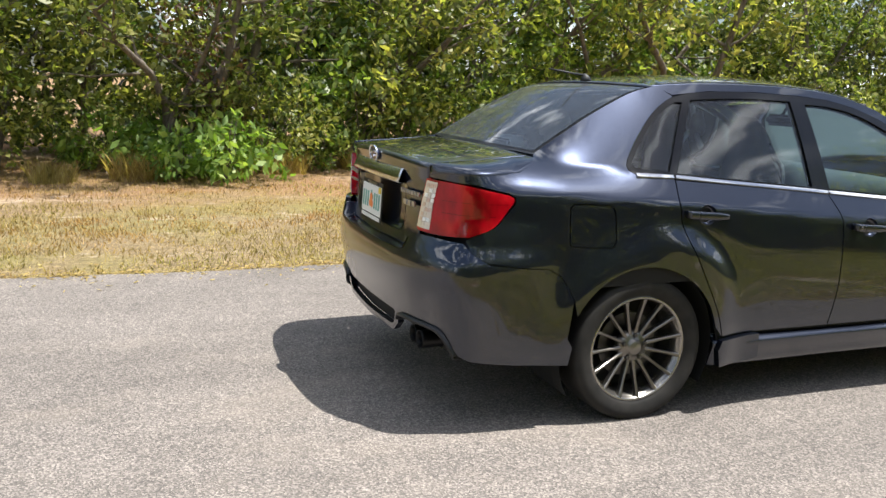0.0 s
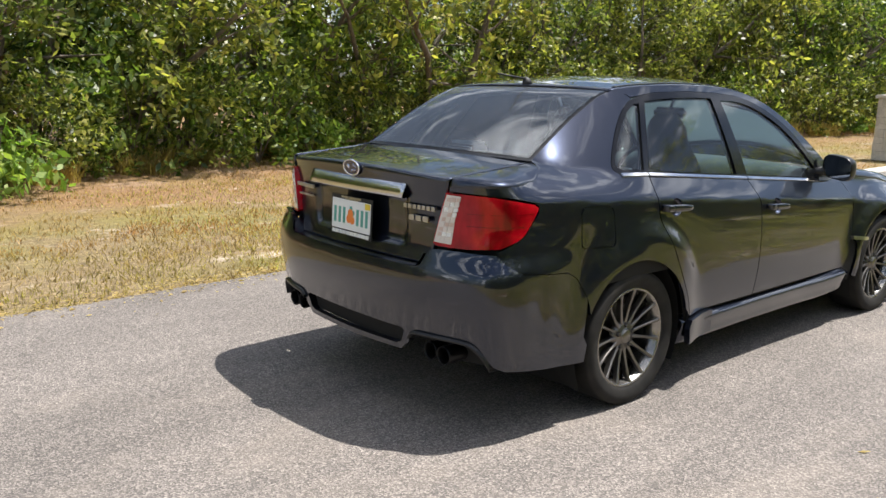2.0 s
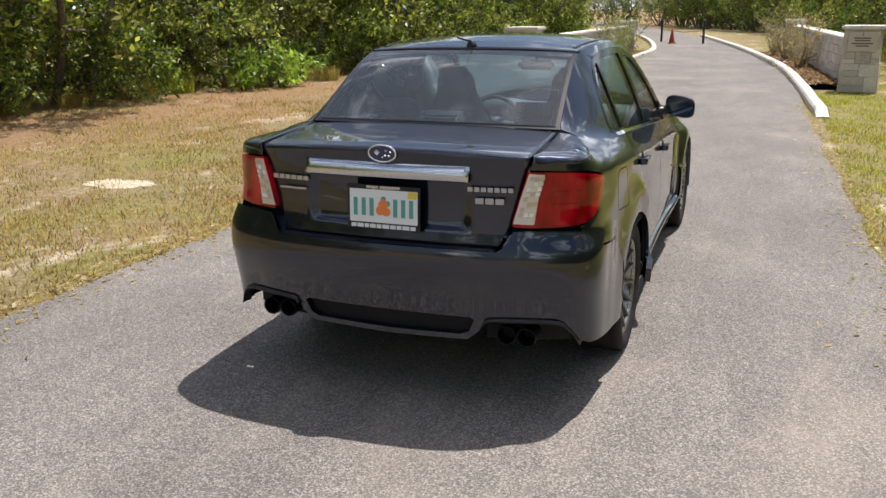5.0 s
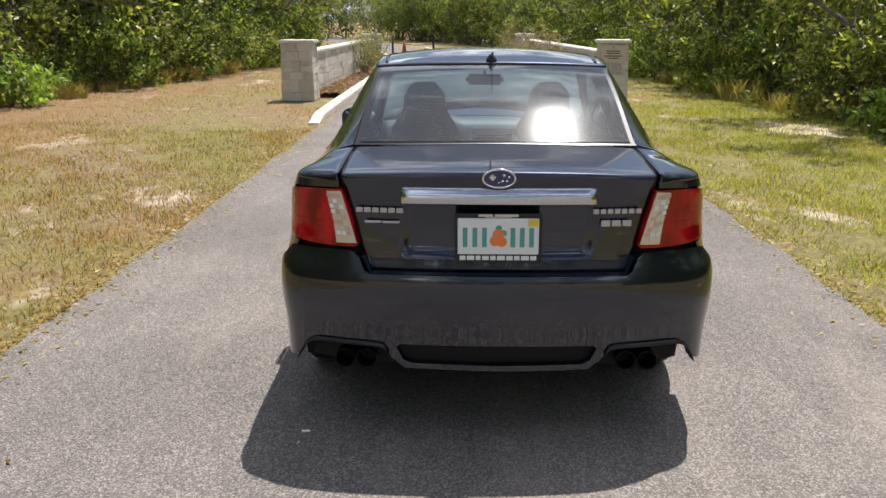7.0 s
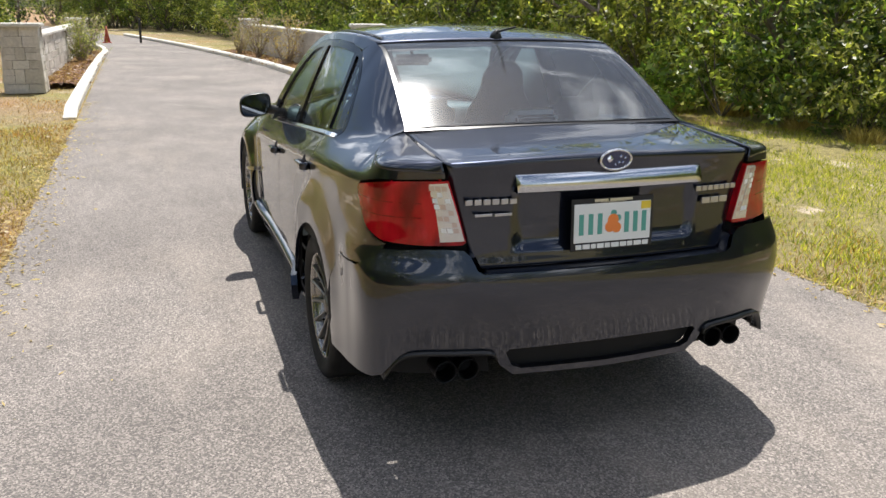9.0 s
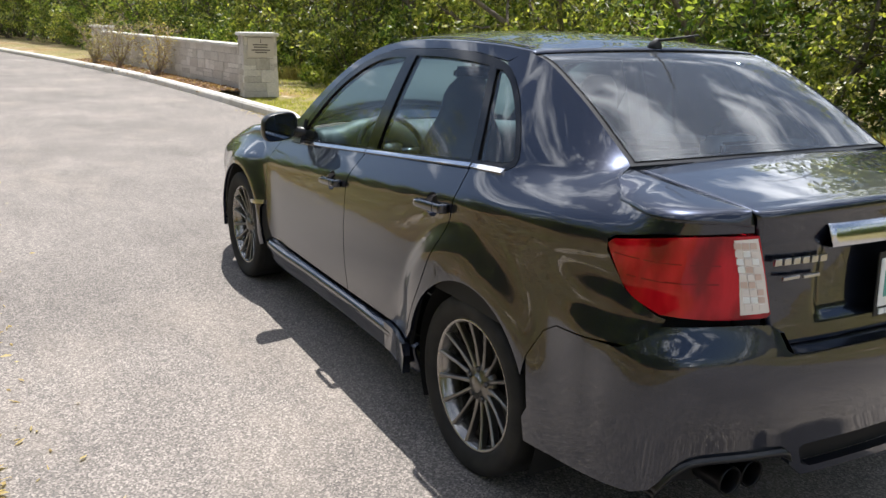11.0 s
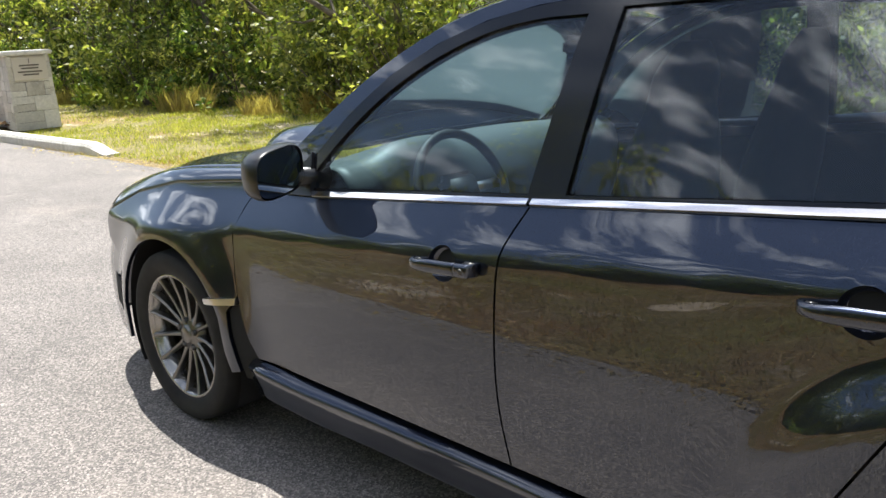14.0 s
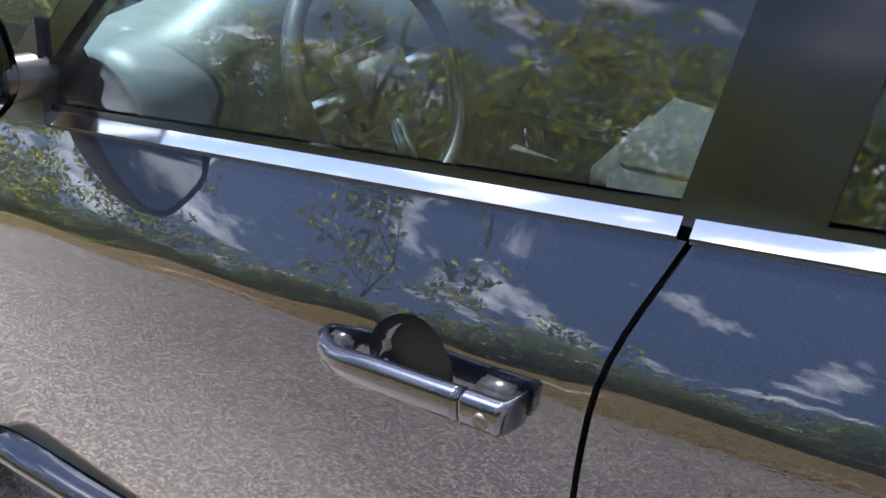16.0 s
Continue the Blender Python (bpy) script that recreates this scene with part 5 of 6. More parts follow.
def build_mirror(s):
    rows = []
    n = 14
    prof = [(0.0, 0.0), (0.55, 0.06), (0.88, 0.35), (1.0, 0.7), (0.98, 0.95), (0.94, 1.0)]
    prof = spline(prof, 12)
    for r, f in prof:
        ring = []
        for k in range(29):
            w = 2 * math.pi * k / 28
            e = 0.62
            cx = math.copysign(abs(math.cos(w)) ** e, math.cos(w))
            cz = math.copysign(abs(math.sin(w)) ** e, math.sin(w))
            ring.append((0.884 + 0.098 * r * cx, 1.985 - 0.13 * f - 0.02 * cx * r, 0.997 + 0.072 * r * cz - 0.010 * cx * r))
        rows.append(ring)
    body = grid_sheet("door_mirror", np.array(rows)[:, ::-1], M_TRIM, car, s, 0.0, "black door mirror")
    ring = np.array(rows[-1])
    c = ring.mean(0)
    grid_sheet("mirror_glass", np.array([c + (ring - c) * k + (0, 0.006, 0) for k in (0.95, 0.5, 0.02)])[:, :, :][:, ::-1], M_MIRROR, body, s)
    foot = [(0.70, 1.90, 0.955), (0.75, 1.905, 0.958), (0.81, 1.90, 0.968)]
    tube("mirror_foot", [(x * s, y, z) for x, y, z in foot], [0.045, 0.03, 0.028], M_TRIM, body, 12)
    tri = np.array([(1.868, 0.910), (2.0, 0.902), (1.985, 0.935), (1.905, 1.03)])
    panel("mirror_base", body_point, np.stack([u_of_y(tri[:, 0]), tri[:, 1]], -1), M_TRIM, body, s, deep=-0.012, flange=0.03)


def build_wheel(s, y):
    """An alloy wheel of fifteen thin spokes with its tyre."""
    at = (s * 0.77, y, HUB_Z)
    rim = lathe("wheel", [(r, a * s) for r, a in [(0.238, 0.095), (0.235, 0.088), (0.218, 0.075), (0.211, 0.04), (0.203, -0.09), (0.222, -0.105)]], M_RIM_LIP, car, 56, "x", at, "gunmetal multi-spoke alloy wheel")
    tyre = spline([(0.218, -0.10), (0.25, -0.112), (0.285, -0.116), (0.308, -0.108), (0.3195, -0.085), (0.3215, 0.0), (0.3195, 0.085), (0.309, 0.107), (0.287, 0.115), (0.264, 0.112), (0.245, 0.104), (0.235, 0.094)], 40)
    lathe("tyre", [(r, a * s) for r, a in tyre], M_RUBBER, rim, 72, "x", at, "worn black tyre")
    lathe("rim_ring", [(r, a * s) for r, a in [(0.2365, 0.0945), (0.232, 0.098), (0.225, 0.094), (0.220, 0.082)]], M_RIM_LIP, rim, 56, "x", at)
    lathe("brake_disc", [(r, a * s) for r, a in [(0.145, 0.005), (0.147, 0.0), (0.145, -0.02), (0.06, -0.02), (0.06, 0.02), (0.145, 0.005)]], M_DISC, rim, 40, "x", at)
    lathe("rim_back", [(r, a * s) for r, a in [(0.204, -0.05), (0.0, -0.05)]], M_SHELL, rim, 40, "x", at)
    lathe("hub", [(r, a * s) for r, a in [(0.078, 0.030), (0.074, 0.055), (0.055, 0.066), (0.036, 0.067), (0.034, 0.074), (0.028, 0.078), (0.0, 0.079)]], M_RIM, rim, 40, "x", at, "hub with a small round cap")
    me = None
    for k in range(15):
        w = 2 * math.pi * (k + 0.5) / 15
        if me is None:
            bm = bmesh.new()
            ring = []
            for r, a, hw, dp in ((0.050, 0.058, 0.0105, 0.03), (0.09, 0.062, 0.0078, 0.03), (0.14, 0.069, 0.0062, 0.026), (0.195, 0.082, 0.0068, 0.024), (0.227, 0.091, 0.0098, 0.02)):
                ring.append([bm.verts.new((a * s, r, hw)), bm.verts.new(((a + 0.004) * s, r, hw * 0.45)), bm.verts.new(((a + 0.004) * s, r, -hw * 0.45)), bm.verts.new((a * s, r, -hw)),
                             bm.verts.new(((a - dp) * s, r, -hw * 0.7)), bm.verts.new(((a - dp) * s, r, hw * 0.7))])
            for i in range(4):
                for j in range(6):
                    bm.faces.new((ring[i][j], ring[i][(j + 1) % 6], ring[i + 1][(j + 1) % 6], ring[i + 1][j]))
            bmesh.ops.recalc_face_normals(bm, faces=bm.faces)
            me = bpy.data.meshes.new("spoke")
            bm.to_mesh(me)
            bm.free()
            me.materials.append(M_RIM)
        sp = new("spoke", me)
        sp.parent = rim
        sp.matrix_basis = Matrix.Translation(at) @ Matrix.Rotation(w, 4, "X")
    for k in range(5):
        w = 2 * math.pi * k / 5 + 0.3
        c = (at[0], y + 0.054 * math.cos(w), HUB_Z + 0.054 * math.sin(w))
        lathe("lug_nut", [(r, a * s) for r, a in [(0.013, 0.045), (0.0125, 0.066), (0.0085, 0.074), (0.0, 0.075)]], M_DISC, rim, 6, "x", c, smooth=False)


def build_cabin():
    rounded("floor_pan", -0.56, 0.56, -0.60, 3.30, 0.22, 0.34, M_SHELL, car, 0.03)
    # sill and boot boxes: unseen, added to block sun leaking into the car's shadow
    rounded("sill_floor_blocker", -0.80, 0.80, 0.40, 2.20, 0.23, 0.335, M_SHELL, car, 0.03)
    rounded("boot_floor_blocker", -0.60, 0.60, -0.86, -0.30, 0.46, 0.56, M_SHELL, car, 0.03)
    rounded("boot_back_blocker", -0.60, 0.60, -0.875, -0.84, 0.42, 1.06, M_SHELL, car, 0.01)
    rounded("boot_roof_blocker", -0.58, 0.58, -0.86, -0.42, 1.04, 1.06, M_SHELL, car, 0.005)
    rounded("rear_shelf", -0.58, 0.58, -0.44, 0.08, 1.055, 1.085, M_CABIN, car, 0.01, label="grey parcel shelf")
    rounded("high_brake_lamp", -0.108, 0.108, -0.31, -0.20, 1.083, 1.180, M_HOUSING, car, 0.022, label="pale housing of the high brake lamp")
    rounded("brake_lens", -0.09, 0.09, -0.316, -0.28, 1.090, 1.166, M_SEAT, car, 0.01)
    rounded("rear_bench", -0.60, 0.60, 0.05, 0.60, 0.42, 0.60, M_SEAT, car, 0.05)
    rounded("rear_backrest", -0.60, 0.60, 0.0, 0.14, 0.55, 1.10, M_SEAT, car, 0.05, turn=pose(0, 0, 0, 8))
    for x in (-0.36, 0.36):
        rounded("rear_headrest", x - 0.12, x + 0.12, -0.01, 0.08, 1.07, 1.20, M_SEAT, car, 0.035)
        rounded("front_cushion", x - 0.24, x + 0.24, 1.02, 1.52, 0.42, 0.60, M_SEAT, car, 0.06)
        rows = []
        for f in np.linspace(0, 1, 22):
            z = 0.52 + 0.79 * f
            yb = 1.02 - 0.17 * (z - 0.52)
            hw = float(np.interp(f, [0, 0.1, 0.5, 0.68, 0.80, 0.93, 1.0], [0.20, 0.235, 0.235, 0.185, 0.125, 0.115, 0.06]))
            th = float(np.interp(f, [0, 0.1, 0.6, 0.9, 1.0], [0.05, 0.075, 0.065, 0.05, 0.02]))
            rows.append([(x + hw * math.copysign(abs(math.cos(w)) ** 0.6, math.cos(w)), yb + th * math.copysign(abs(math.sin(w)) ** 0.8, math.sin(w)), z) for w in np.linspace(0, 2 * math.pi, 29)])
        rows = [[(x, 1.02, 0.52)] * 29] + rows + [[(x, 0.886, 1.312)] * 29]
        grid_sheet("front_backrest", rows, M_SEAT, car, 1, 0.0, "dark cloth sports seat back with a built-in headrest")
    # dashboard
    rows = []
    for x in np.linspace(-0.70, 0.70, 31):
        hump = 0.05 * math.exp(-((x + 0.36) / 0.17) ** 4)
        drop = 0.035 * (x / 0.7) ** 2
        rows.append([(x, 1.80, 0.62), (x, 1.77 - 0.02 * math.cos(x * 4), 0.80), (x, 1.79, 0.91 + hump), (x, 1.85, 0.965 + hump), (x, 1.94, 0.985 + hump * 0.4 - drop), (x, 2.06, 0.97 - drop), (x, 2.18, 0.87)])
    rows = [spline(r, 20) for r in rows]
    grid_sheet("dashboard", rows, M_DASH, car, 1, 0.01, "grey moulded dashboard")
    wheel_m = pose(-0.36, 1.645, 0.875, 68)
    vs, fs = [], []
    for k in range(36):
        w = 2 * math.pi * k / 36
        for r in range(8):
            q = 2 * math.pi * r / 8
            vs.append(wheel_m @ Vector(((0.183 + 0.015 * math.cos(q)) * math.cos(w), (0.183 + 0.015 * math.cos(q)) * math.sin(w), 0.015 * math.sin(q))))
    for k in range(36):
        for r in range(8):
            fs.append((k * 8 + r, ((k + 1) % 36) * 8 + r, ((k + 1) % 36) * 8 + (r + 1) % 8, k * 8 + (r + 1) % 8))
    st = mesh_object("steering_wheel", vs, fs, M_PLASTIC, car, smooth=True)
    rounded("steering_hub", -0.075, 0.075, -0.06, 0.06, -0.05, 0.01, M_PLASTIC, st, 0.02, turn=wheel_m)
    for a in (0, 180, 270):
        rounded("steering_spoke", 0.05, 0.18, -0.016, 0.016, -0.02, 0.0, M_SATIN, st, 0.005, turn=wheel_m @ pose(0, 0, 0, 0, 0, a))
    rounded("inside_mirror", -0.12, 0.12, 1.42, 1.455, 1.255, 1.322, M_PLASTIC, car, 0.02)
    tube("mirror_stalk", [(0, 1.44, 1.315), (0, 1.50, 1.41)], [0.01, 0.008], M_PLASTIC, car, 8)
    for x in (-0.36, 0.36):
        rounded("sun_visor", x - 0.2, x + 0.2, 1.30, 1.46, 1.385, 1.40, M_CABIN, car, 0.006, turn=None)
    # headlining
    rows = []
    for y in np.linspace(0.10, 1.45, 14):
        z = float(np.interp(y, [0.1, 0.5, 0.9, 1.3, 1.45], [1.425, 1.452, 1.455, 1.43, 1.405]))
        rows.append([(x, y, z - 0.03 * (x / 0.55) ** 2) for x in np.linspace(-0.55, 0.55, 9)])
    grid_sheet("headlining", rows, M_CABIN, car)


for s in (1, -1):
    build_side(s)
    build_mirror(s)
    for y in (REAR_Y, FRONT_Y):
        build_wheel(s, y)
build_lid()
build_roof_and_glass()
build_bumpers()
build_tail_details()
build_cabin()
# ---- gate walls ----
M_PLAQUE = mat("plaque_stone", (0.55, 0.49, 0.41), 0.8)
M_LETTERING = mat("dark_lettering", (0.13, 0.11, 0.09), 0.8)
M_CONE = mat("cone_plastic", (0.35, 0.06, 0.03), 0.5)
M_POST = mat("post_black", (0.02, 0.02, 0.02), 0.6)
M_TWIG = bark_material("twig", (0.20, 0.15, 0.11), (0.40, 0.32, 0.25))


def block_mesh():
    bm = box_bm(-0.5, 0.5, -0.5, 0.5, -0.5, 0.5)
    bmesh.ops.bevel(bm, geom=bm.edges[:], offset=0.03, segments=1, affect="EDGES")
    me = bpy.data.meshes.new("block")
    bm.to_mesh(me)
    bm.free()
    me.materials.append(M_STONE)
    return me


BLOCK = block_mesh()


def stone(parent, frame_m, x0, x1, z0, z1, depth, rng):
    """One squared stone, a little proud, in the wall face of frame_m (x along, y out of the face)."""
    ob = new("block", BLOCK)
    ob.parent = parent
    g = 0.006
    d = depth * rng.uniform(0.7, 1.25)
    ob.matrix_basis = frame_m @ Matrix.Translation(((x0 + x1) / 2, -d / 2 + 0.02, (z0 + z1) / 2)) @ Matrix.Diagonal((x1 - x0 - g, d + 0.04, z1 - z0 - g, 1))


def courses(parent, frame_m, length, height, rng, lo=0.13, hi=0.26, wide=0.34, depth=0.022):
    """Random ashlar: courses split into stones of mixed length, some split in two heights."""
    z = 0.0
    while z < height - 0.04:
        h = rng.uniform(lo, hi)
        if height - z - h < 0.09:
            h = height - z
        x = 0.0
        while x < length - 0.02:
            w = rng.uniform(wide * 0.55, wide * 1.5)
            if length - x - w < wide * 0.45:
                w = length - x
            if rng.random() < 0.28 and h > 0.17:
                c = h * rng.uniform(0.4, 0.6)
                stone(parent, frame_m, x, x + w, z, z + c, depth, rng)
                stone(parent, frame_m, x, x + w, z + c, z + h, depth, rng)
            else:
                stone(parent, frame_m, x, x + w, z, z + h, depth, rng)
            x += w
        z += h


def build_pillar(x, y, half, height, seed, turn=0.0, plaque=False, label="pale coursed stone gate pillar with a flat cap"):
    rng = random.Random(seed)
    root = new("gate_pillar")
    root.matrix_basis = pose(x, y, 0, 0, 0, turn)
    tagged(root, label, "pillar", "gate pillars")
    core = box_bm(-half, half, -half, half, -0.05, height - 0.06)
    for v in core.verts:
        k = 0.93 - 0.13 * max(0.0, v.co.z) / height
        v.co.x, v.co.y = v.co.x * k, v.co.y * k
    part("core", core, M_MORTAR, root)
    for a in (0, 90, 180, 270):
        courses(root, pose(0, 0, 0, 0, 0, a) @ pose(-half, -half, 0, -2.2), 2 * half, height - 0.07, rng, 0.15, 0.30, 0.30)
    part("cap", box_bm(-half - 0.045, half + 0.045, -half - 0.045, half + 0.045, height - 0.07, height, 0.018, 2), M_KERB, root, "smooth pale cap stone")
    if plaque:
        m = pose(0, -half + 0.012, 0)
        bm = box_bm(-0.24, 0.27, -0.012, 0.03, height - 0.46, height - 0.10, 0.006)
        bm.transform(m)
        pl = part("plaque", bm, M_PLAQUE, root, "carved stone plaque with worn lettering")
        for z, x0, x1 in ((-0.24, -0.14, 0.15), (-0.285, -0.12, 0.14), (-0.34, -0.17, 0.19), (-0.385, -0.10, 0.13)):
            bm = box_bm(x0, x1, -0.0155, -0.010, height + z, height + z + 0.024)
            bm.transform(m)
            part("lettering_bar", bm, M_LETTERING, pl)
        bm = box_bm(0.005, 0.018, -0.0155, -0.010, height - 0.19, height - 0.125)
        bm.transform(m)
        part("lettering_bar", bm, M_LETTERING, pl)
    return root


def build_wall(name, p, q, height, side, seed):
    rng = random.Random(seed)
    d = Vector((q[0] - p[0], q[1] - p[1], 0))
    ang = math.degrees(math.atan2(d.y, d.x))
    root = new(name)
    root.matrix_basis = pose(p[0], p[1], 0, 0, 0, ang)
    tagged(root, "low pale coursed stone wall beside the drive", "wall", kind="structure")
    L = d.length
    part("core", box_bm(0, L, -0.13, 0.13, -0.05, height - 0.05), M_MORTAR, root)
    if side > 0:
        courses(root, pose(0, -0.13, 0), L, height - 0.06, rng, 0.12, 0.24, 0.40)
    else:
        courses(root, pose(L, 0.13, 0, 0, 0, 180), L, height - 0.06, rng, 0.12, 0.24, 0.40)
    n = 10
    for k in range(n):
        part("coping", box_bm(L * k / n + 0.004, L * (k + 1) / n - 0.004, -0.185, 0.185, height - 0.06, height + 0.01, 0.015, 2), M_KERB, root)


build_pillar(-3.60, 14.08, 0.33, 1.24, 1)
build_pillar(3.02, 14.45, 0.33, 1.24, 2, -8, True, "pale coursed stone gate pillar with a carved plaque")
build_pillar(-3.45, 26.8, 0.30, 1.16, 3)
build_pillar(2.02, 27.0, 0.30, 1.16, 4)
build_wall("wall_left", (-3.62, 14.42), (-3.48, 26.5), 0.98, 1, 5)
build_wall("wall_right", (2.98, 14.8), (2.06, 26.7), 0.98, -1, 6)


def build_kerb(name, line, side):
    """A rounded concrete kerb, cast in lengths."""
    root = new(name)
    tagged(root, "pale weathered concrete kerb", "kerb", kind="structure")
    pts = spline(line, 220)
    k, per = 0, 20
    while k < len(pts) - 1:
        run = pts[k:k + per + 1]
        if len(run) < 2:
            break
        vs, fs = [], []
        prof = [(0.0, -0.05), (0.0, 0.085), (0.022, 0.122), (0.05, 0.132), (0.15, 0.132), (0.178, 0.118), (0.19, -0.05)]
        for i, (x, y) in enumerate(run):
            j = k + i
            t = pts[min(j + 1, len(pts) - 1)] - pts[max(j - 1, 0)]
            t = t / np.linalg.norm(t)
            nrm = np.array([t[1], -t[0]]) * side
            rise = float(smooth01(0, 9, j)) * 0.85 + 0.15
            for a, z in prof:
                vs.append((x + nrm[0] * a, y + nrm[1] * a, z * rise if z > 0 else z))
        m = len(prof)
        for i in range(len(run) - 1):
            for a in range(m - 1):
                q = (i * m + a, i * m + a + 1, (i + 1) * m + a + 1, (i + 1) * m + a)
                fs.append(q if side < 0 else q[::-1])
        fs.append(tuple(range(m)))
        fs.append(tuple(range(len(vs) - m, len(vs))))
        mesh_object("kerb_length", vs, fs, M_KERB, root)
        k += per


KERB_LEFT = [(-2.50, 9.75), (-2.55, 13), (-2.60, 18), (-2.64, 24), (-2.70, 29), (-3.9, 37), (-5.6, 45)]
KERB_RIGHT = [(2.12, 9.85), (2.02, 12), (1.95, 14), (1.60, 20), (0.72, 27), (-0.4, 34), (-2.4, 45)]
build_kerb("kerb_left", KERB_LEFT, -1)
build_kerb("kerb_right", KERB_RIGHT, 1)


def build_mulch():
    rng = np.random.default_rng(17)
    for line, side, wall in ((KERB_LEFT, -1, (-3.42, -3.35)), (KERB_RIGHT, 1, (2.8, 1.9))):
        pts = spline(line, 200)
        vs, fs = [], []
        sel = [p for p in pts if 14.6 < p[1] < 27]
        for x, y in sel:
            xe = wall[0] + (wall[1] - wall[0]) * (y - 14.6) / 12.4
            for k in range(6):
                f = k / 5
                xx = x + side * 0.17 + (xe - x - side * 0.17) * f
                vs.append((xx, y, 0.07 + 0.05 * math.sin(f * math.pi) + 0.02 * noise.noise((xx * 3, y * 3, 0))))
        for i in range(len(sel) - 1):
            for k in range(5):
                fs.append((i * 6 + k, i * 6 + k + 1, i * 6 + 7 + k, i * 6 + 6 + k))
        bed = mesh_object("mulch_bed", vs, fs, M_MULCH_BED)
        tagged(bed, "reddish bark mulch between kerb and wall", "mulch", kind="structure")
        v = np.array(vs)
        base = v[rng.integers(0, len(v), 5200)] + rng.normal(size=(5200, 3)) * (0.09, 0.09, 0.006) + (0, 0, 0.012)
        d = rng.normal(size=(5200, 3)) * (1, 1, 0.35)
        d /= np.linalg.norm(d, axis=1, keepdims=True)
        w = np.cross(d, rng.normal(size=(5200, 3)))
        w /= np.linalg.norm(w, axis=1, keepdims=True)
        s = rng.uniform(0.02, 0.05, (5200, 1))
        co = np.stack([base - d * s, base + w * s * 0.4, base + d * s, base - w * s * 0.4], 1)
        chips = new("mulch_chips", fast_mesh("mulch_chips", co, 4, M_MULCH))
        tagged(chips, "loose reddish bark chips on the bed", "mulch", kind="stuff")


M_MULCH_BED = mat("mulch_bed", (0.2, 0.09, 0.06), 0.95)
_n = Nodes(M_MULCH_BED)
_n.set("Base Color", _n.ramp(_n.noise(26.0, 6.0, 0.7), (0.3, (0.11, 0.06, 0.045)), (0.55, (0.26, 0.15, 0.11)), (0.8, (0.44, 0.31, 0.24))))
_n.bump(_n.noise(40.0, 6.0, 0.7), 0.8, 0.03)
build_mulch()


def bare_shrub(x, y, height, seed, leafy=0):
    rng = np.random.default_rng(seed)
    tv, tf, tips = [], [], []
    for s in range(9):
        w = rng.uniform(0, 2 * math.pi)
        pts, rad = limb(rng, (rng.normal() * 0.05, rng.normal() * 0.05, 0.03), (math.cos(w) * 0.55, math.sin(w) * 0.55, 1), height * rng.uniform(0.6, 1.0), 0.02, 5)
        todo = [(pts, rad, 6)]
        for i in (1, 2, 3, 4, 5):
            for _ in range(3):
                a = rng.uniform(0, 2 * math.pi)
                q, qr = limb(rng, pts[i], (math.cos(a), math.sin(a), rng.uniform(0.0, 1.0)), height * rng.uniform(0.15, 0.4), 0.007, 3)
                todo.append((q, qr, 4))
                tips.extend(q)
        for p, r, n in todo:
            v, f = tube_arrays(p, r, n)
            o = len(tv)
            tv.extend(v)
            tf.extend(tuple(i + o for i in k) for k in f)
    root = new("shrub")
    mesh_object("stem", tv, tf, M_TWIG, root, smooth=True)
    t = np.array([tuple(p) for p in tips])
    co = leaf_cloud(rng, t, 0.09, 2 + leafy, 0.05)
    fo = new("dry_foliage", fast_mesh("dry_foliage", co, 4, M_LEAF_OLIVE if leafy else M_DRY))
    fo.parent = root
    root.matrix_basis = pose(x, y, 0.05)
    tagged(root, "sparse half-bare brown shrub in the mulch bed", "shrub", "shrubs by the walls")


bare_shrub(2.05, 19.5, 1.25, 41)
bare_shrub(1.75, 22.6, 1.55, 42)
bare_shrub(-3.05, 21.5, 1.2, 43, 2)
bare_shrub(-3.05, 24.5, 1.4, 44, 3)
bare_shrub(1.45, 24.8, 1.3, 45)


def build_cone(x, y):
    root = new("traffic_cone")
    tagged(root, "dull orange traffic cone standing on the drive", "cone")
    root.matrix_basis = pose(x, y, 0)
    part("base", box_bm(-0.18, 0.18, -0.18, 0.18, 0.0, 0.04, 0.01), M_CONE, root)
    tube("cone", [(0, 0, 0.035), (0, 0, 0.4), (0, 0, 0.70)], [0.13, 0.07, 0.03], M_CONE, root, 18)


build_cone(-2.9, 36.0)
for x, y in ((-1.55, 36.0), (-3.6, 38.0)):
    post = tube("post", [(x, y, -0.02), (x, y, 0.95), (x, y, 1.0)], [0.05, 0.05, 0.03], M_POST, None, 12)
    tagged(post, "black bollard post beside the drive", "post", "posts on the drive")
rail = tube("chain", [(-3.6, 38.0, 0.55), (-2.5, 37, 0.46), (-1.55, 36.0, 0.55)], [0.014, 0.014, 0.014], M_POST, None, 6)
tagged(rail, "dark chain hung between two posts", "chain")


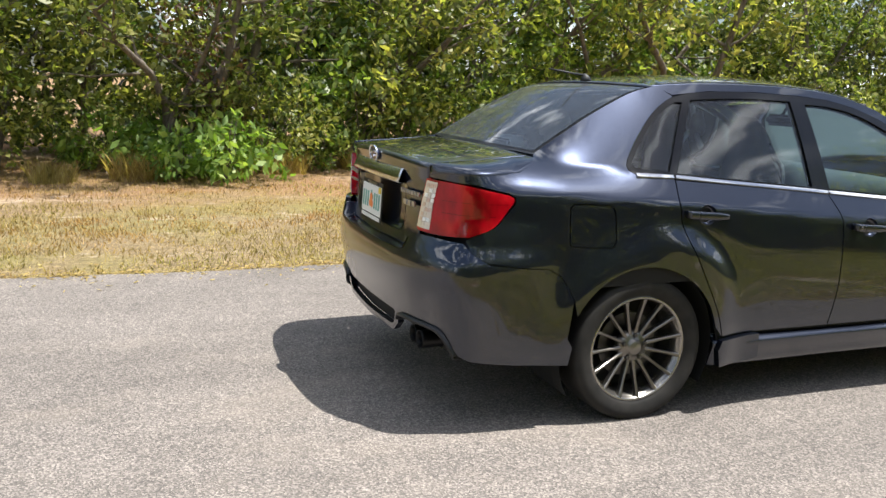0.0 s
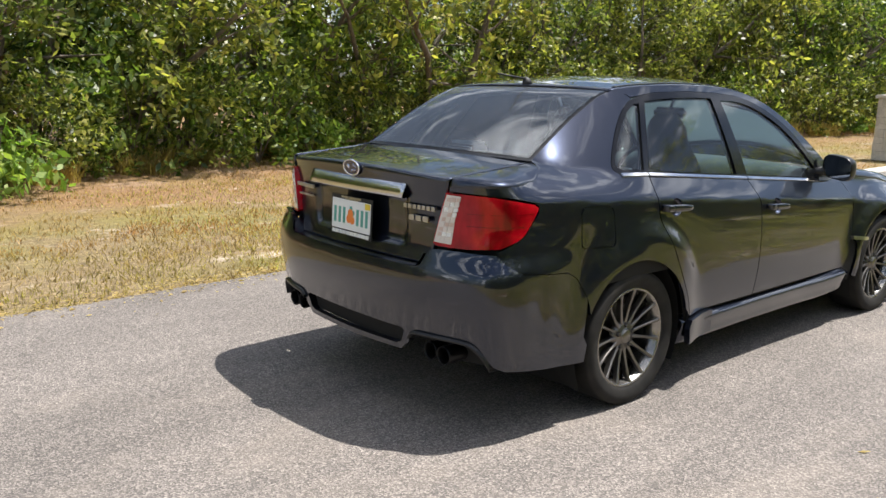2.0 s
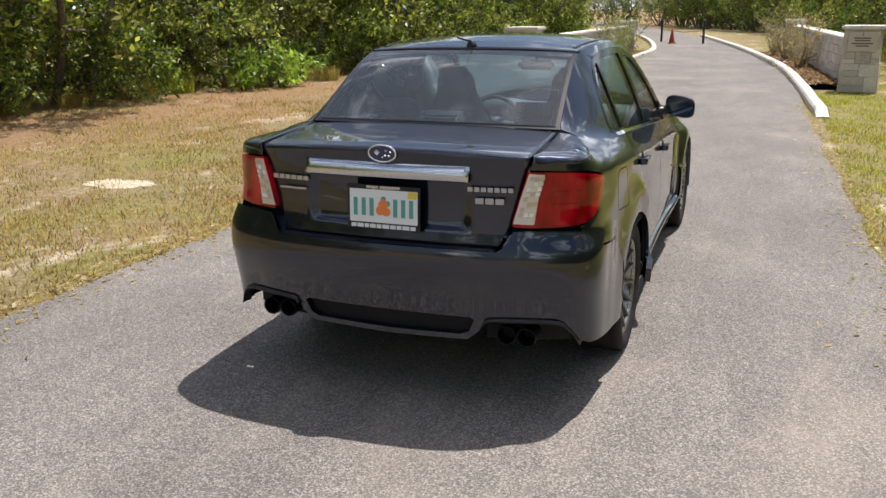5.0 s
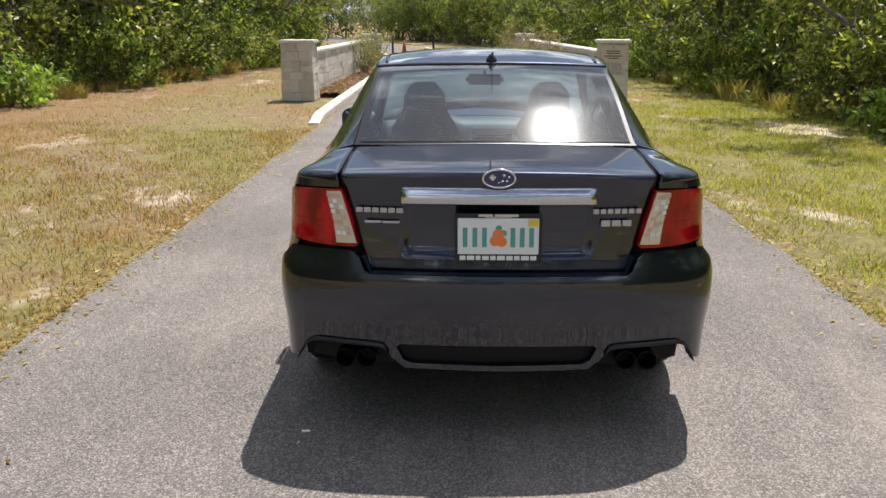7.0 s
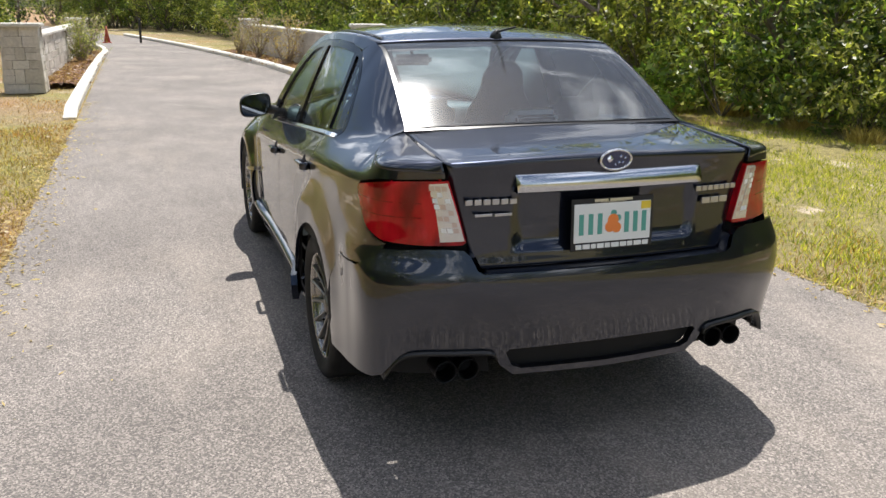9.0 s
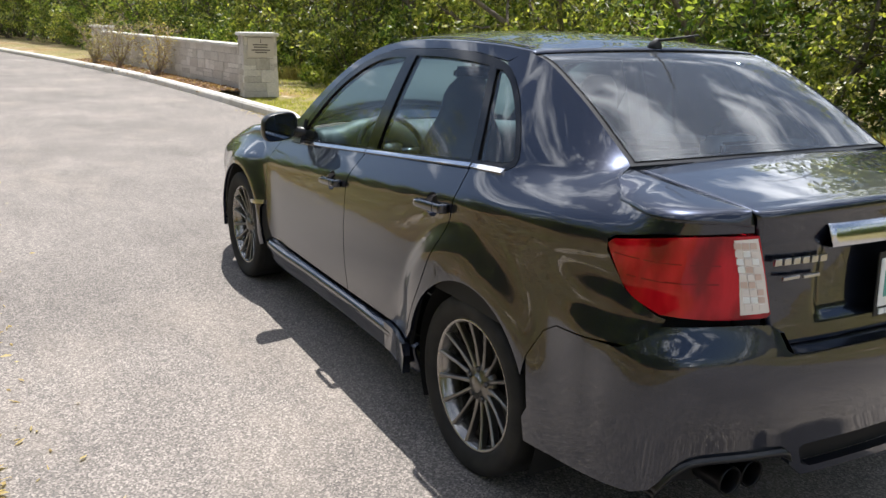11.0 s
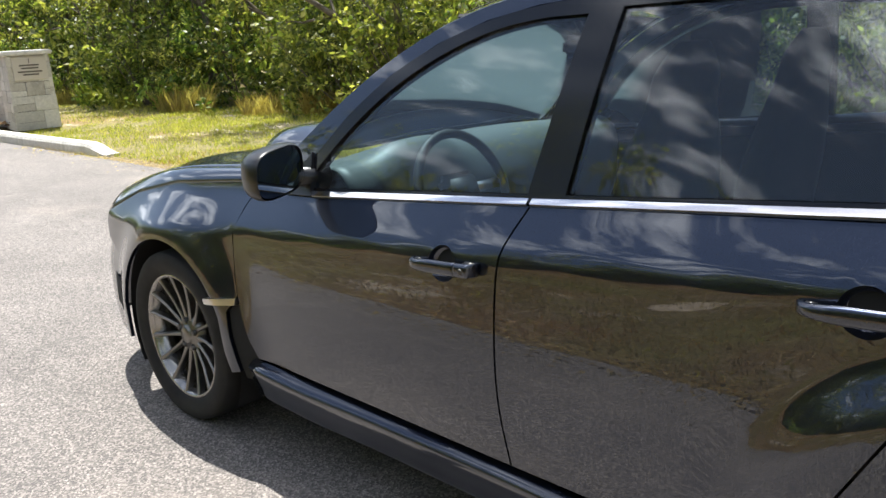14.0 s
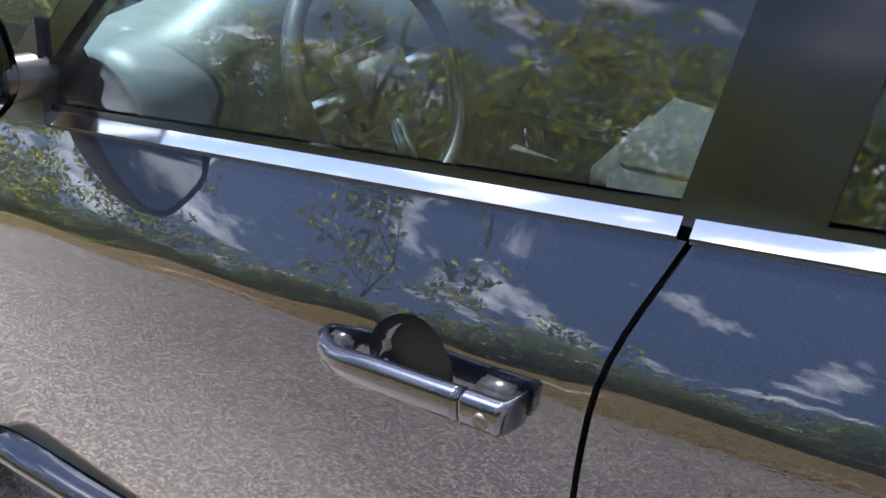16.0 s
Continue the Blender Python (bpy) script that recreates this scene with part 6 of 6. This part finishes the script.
# ---- sandy spots and litter ----
def sand_patch(x, y, rx, ry, seed):
    vs, fs = [(x, y, 0.004)], []
    n = 60
    for k in range(n):
        w = 2 * math.pi * k / n
        f = 1 + 0.45 * noise.noise((math.cos(w) * 1.6 + seed, math.sin(w) * 1.6, seed * 0.7)) + 0.2 * noise.noise((math.cos(w) * 5, math.sin(w) * 5 + seed, 1))
        vs.append((x + rx * f * math.cos(w), y + ry * f * math.sin(w), -0.010))
    for k in range(n):
        fs.append((0, 1 + k, 1 + (k + 1) % n))
    ob = mesh_object("sand_patch", vs, fs, M_SAND_ROUGH, None, smooth=True)
    tagged(ob, "bare pale sandy patch in the lawn", "sand", kind="structure")


M_SAND_ROUGH = mat("pale_sand", (0.58, 0.49, 0.38), 0.95)
_n = Nodes(M_SAND_ROUGH)
_n.set("Base Color", _n.ramp(_n.noise(12.0, 7.0, 0.72), (0.3, (0.34, 0.25, 0.16)), (0.5, (0.55, 0.45, 0.34)), (0.75, (0.70, 0.61, 0.50))))
_n.bump(_n.noise(30.0, 6.0, 0.7), 0.7, 0.02)
for i, (x, y, rx, ry) in enumerate(((5.2, 9.6, 0.55, 1.1), (-4.6, 2.6, 0.35, 0.2))):
    sand_patch(x, y, rx, ry, i * 1.7 + 0.4)


def litter():
    """Straw, dead leaves and grit along the edges of the drive."""
    rng = np.random.default_rng(23)
    k = 9000
    y = rng.uniform(-5, 12, k)
    left = rng.random(k) < 0.62
    xl = np.array([road_left(v) for v in y])
    xr = np.array([road_right(v) for v in y])
    off = rng.exponential(0.10, k) * rng.choice((-1, 1), k, p=(0.25, 0.75))
    x = np.where(left, xl - off, xr + off)
    c = np.stack([x, y, rng.uniform(0.002, 0.012, k)], -1)
    a = rng.uniform(0, 2 * np.pi, k)
    s = rng.uniform(0.006, 0.03, k)[:, None]
    d = np.stack([np.cos(a), np.sin(a), rng.normal(size=k) * 0.15], -1)
    w = np.stack([-np.sin(a), np.cos(a), rng.normal(size=k) * 0.3], -1) * rng.uniform(0.12, 0.5, k)[:, None]
    co = np.stack([c - d * s, c + w * s, c + d * s, c - w * s], 1)
    ob = new("dead_leaves", fast_mesh("dead_leaves", co, 4, M_DRY))
    tagged(ob, "scattered dead leaves and straw along the drive's edge", "leaf litter", kind="stuff")


litter()
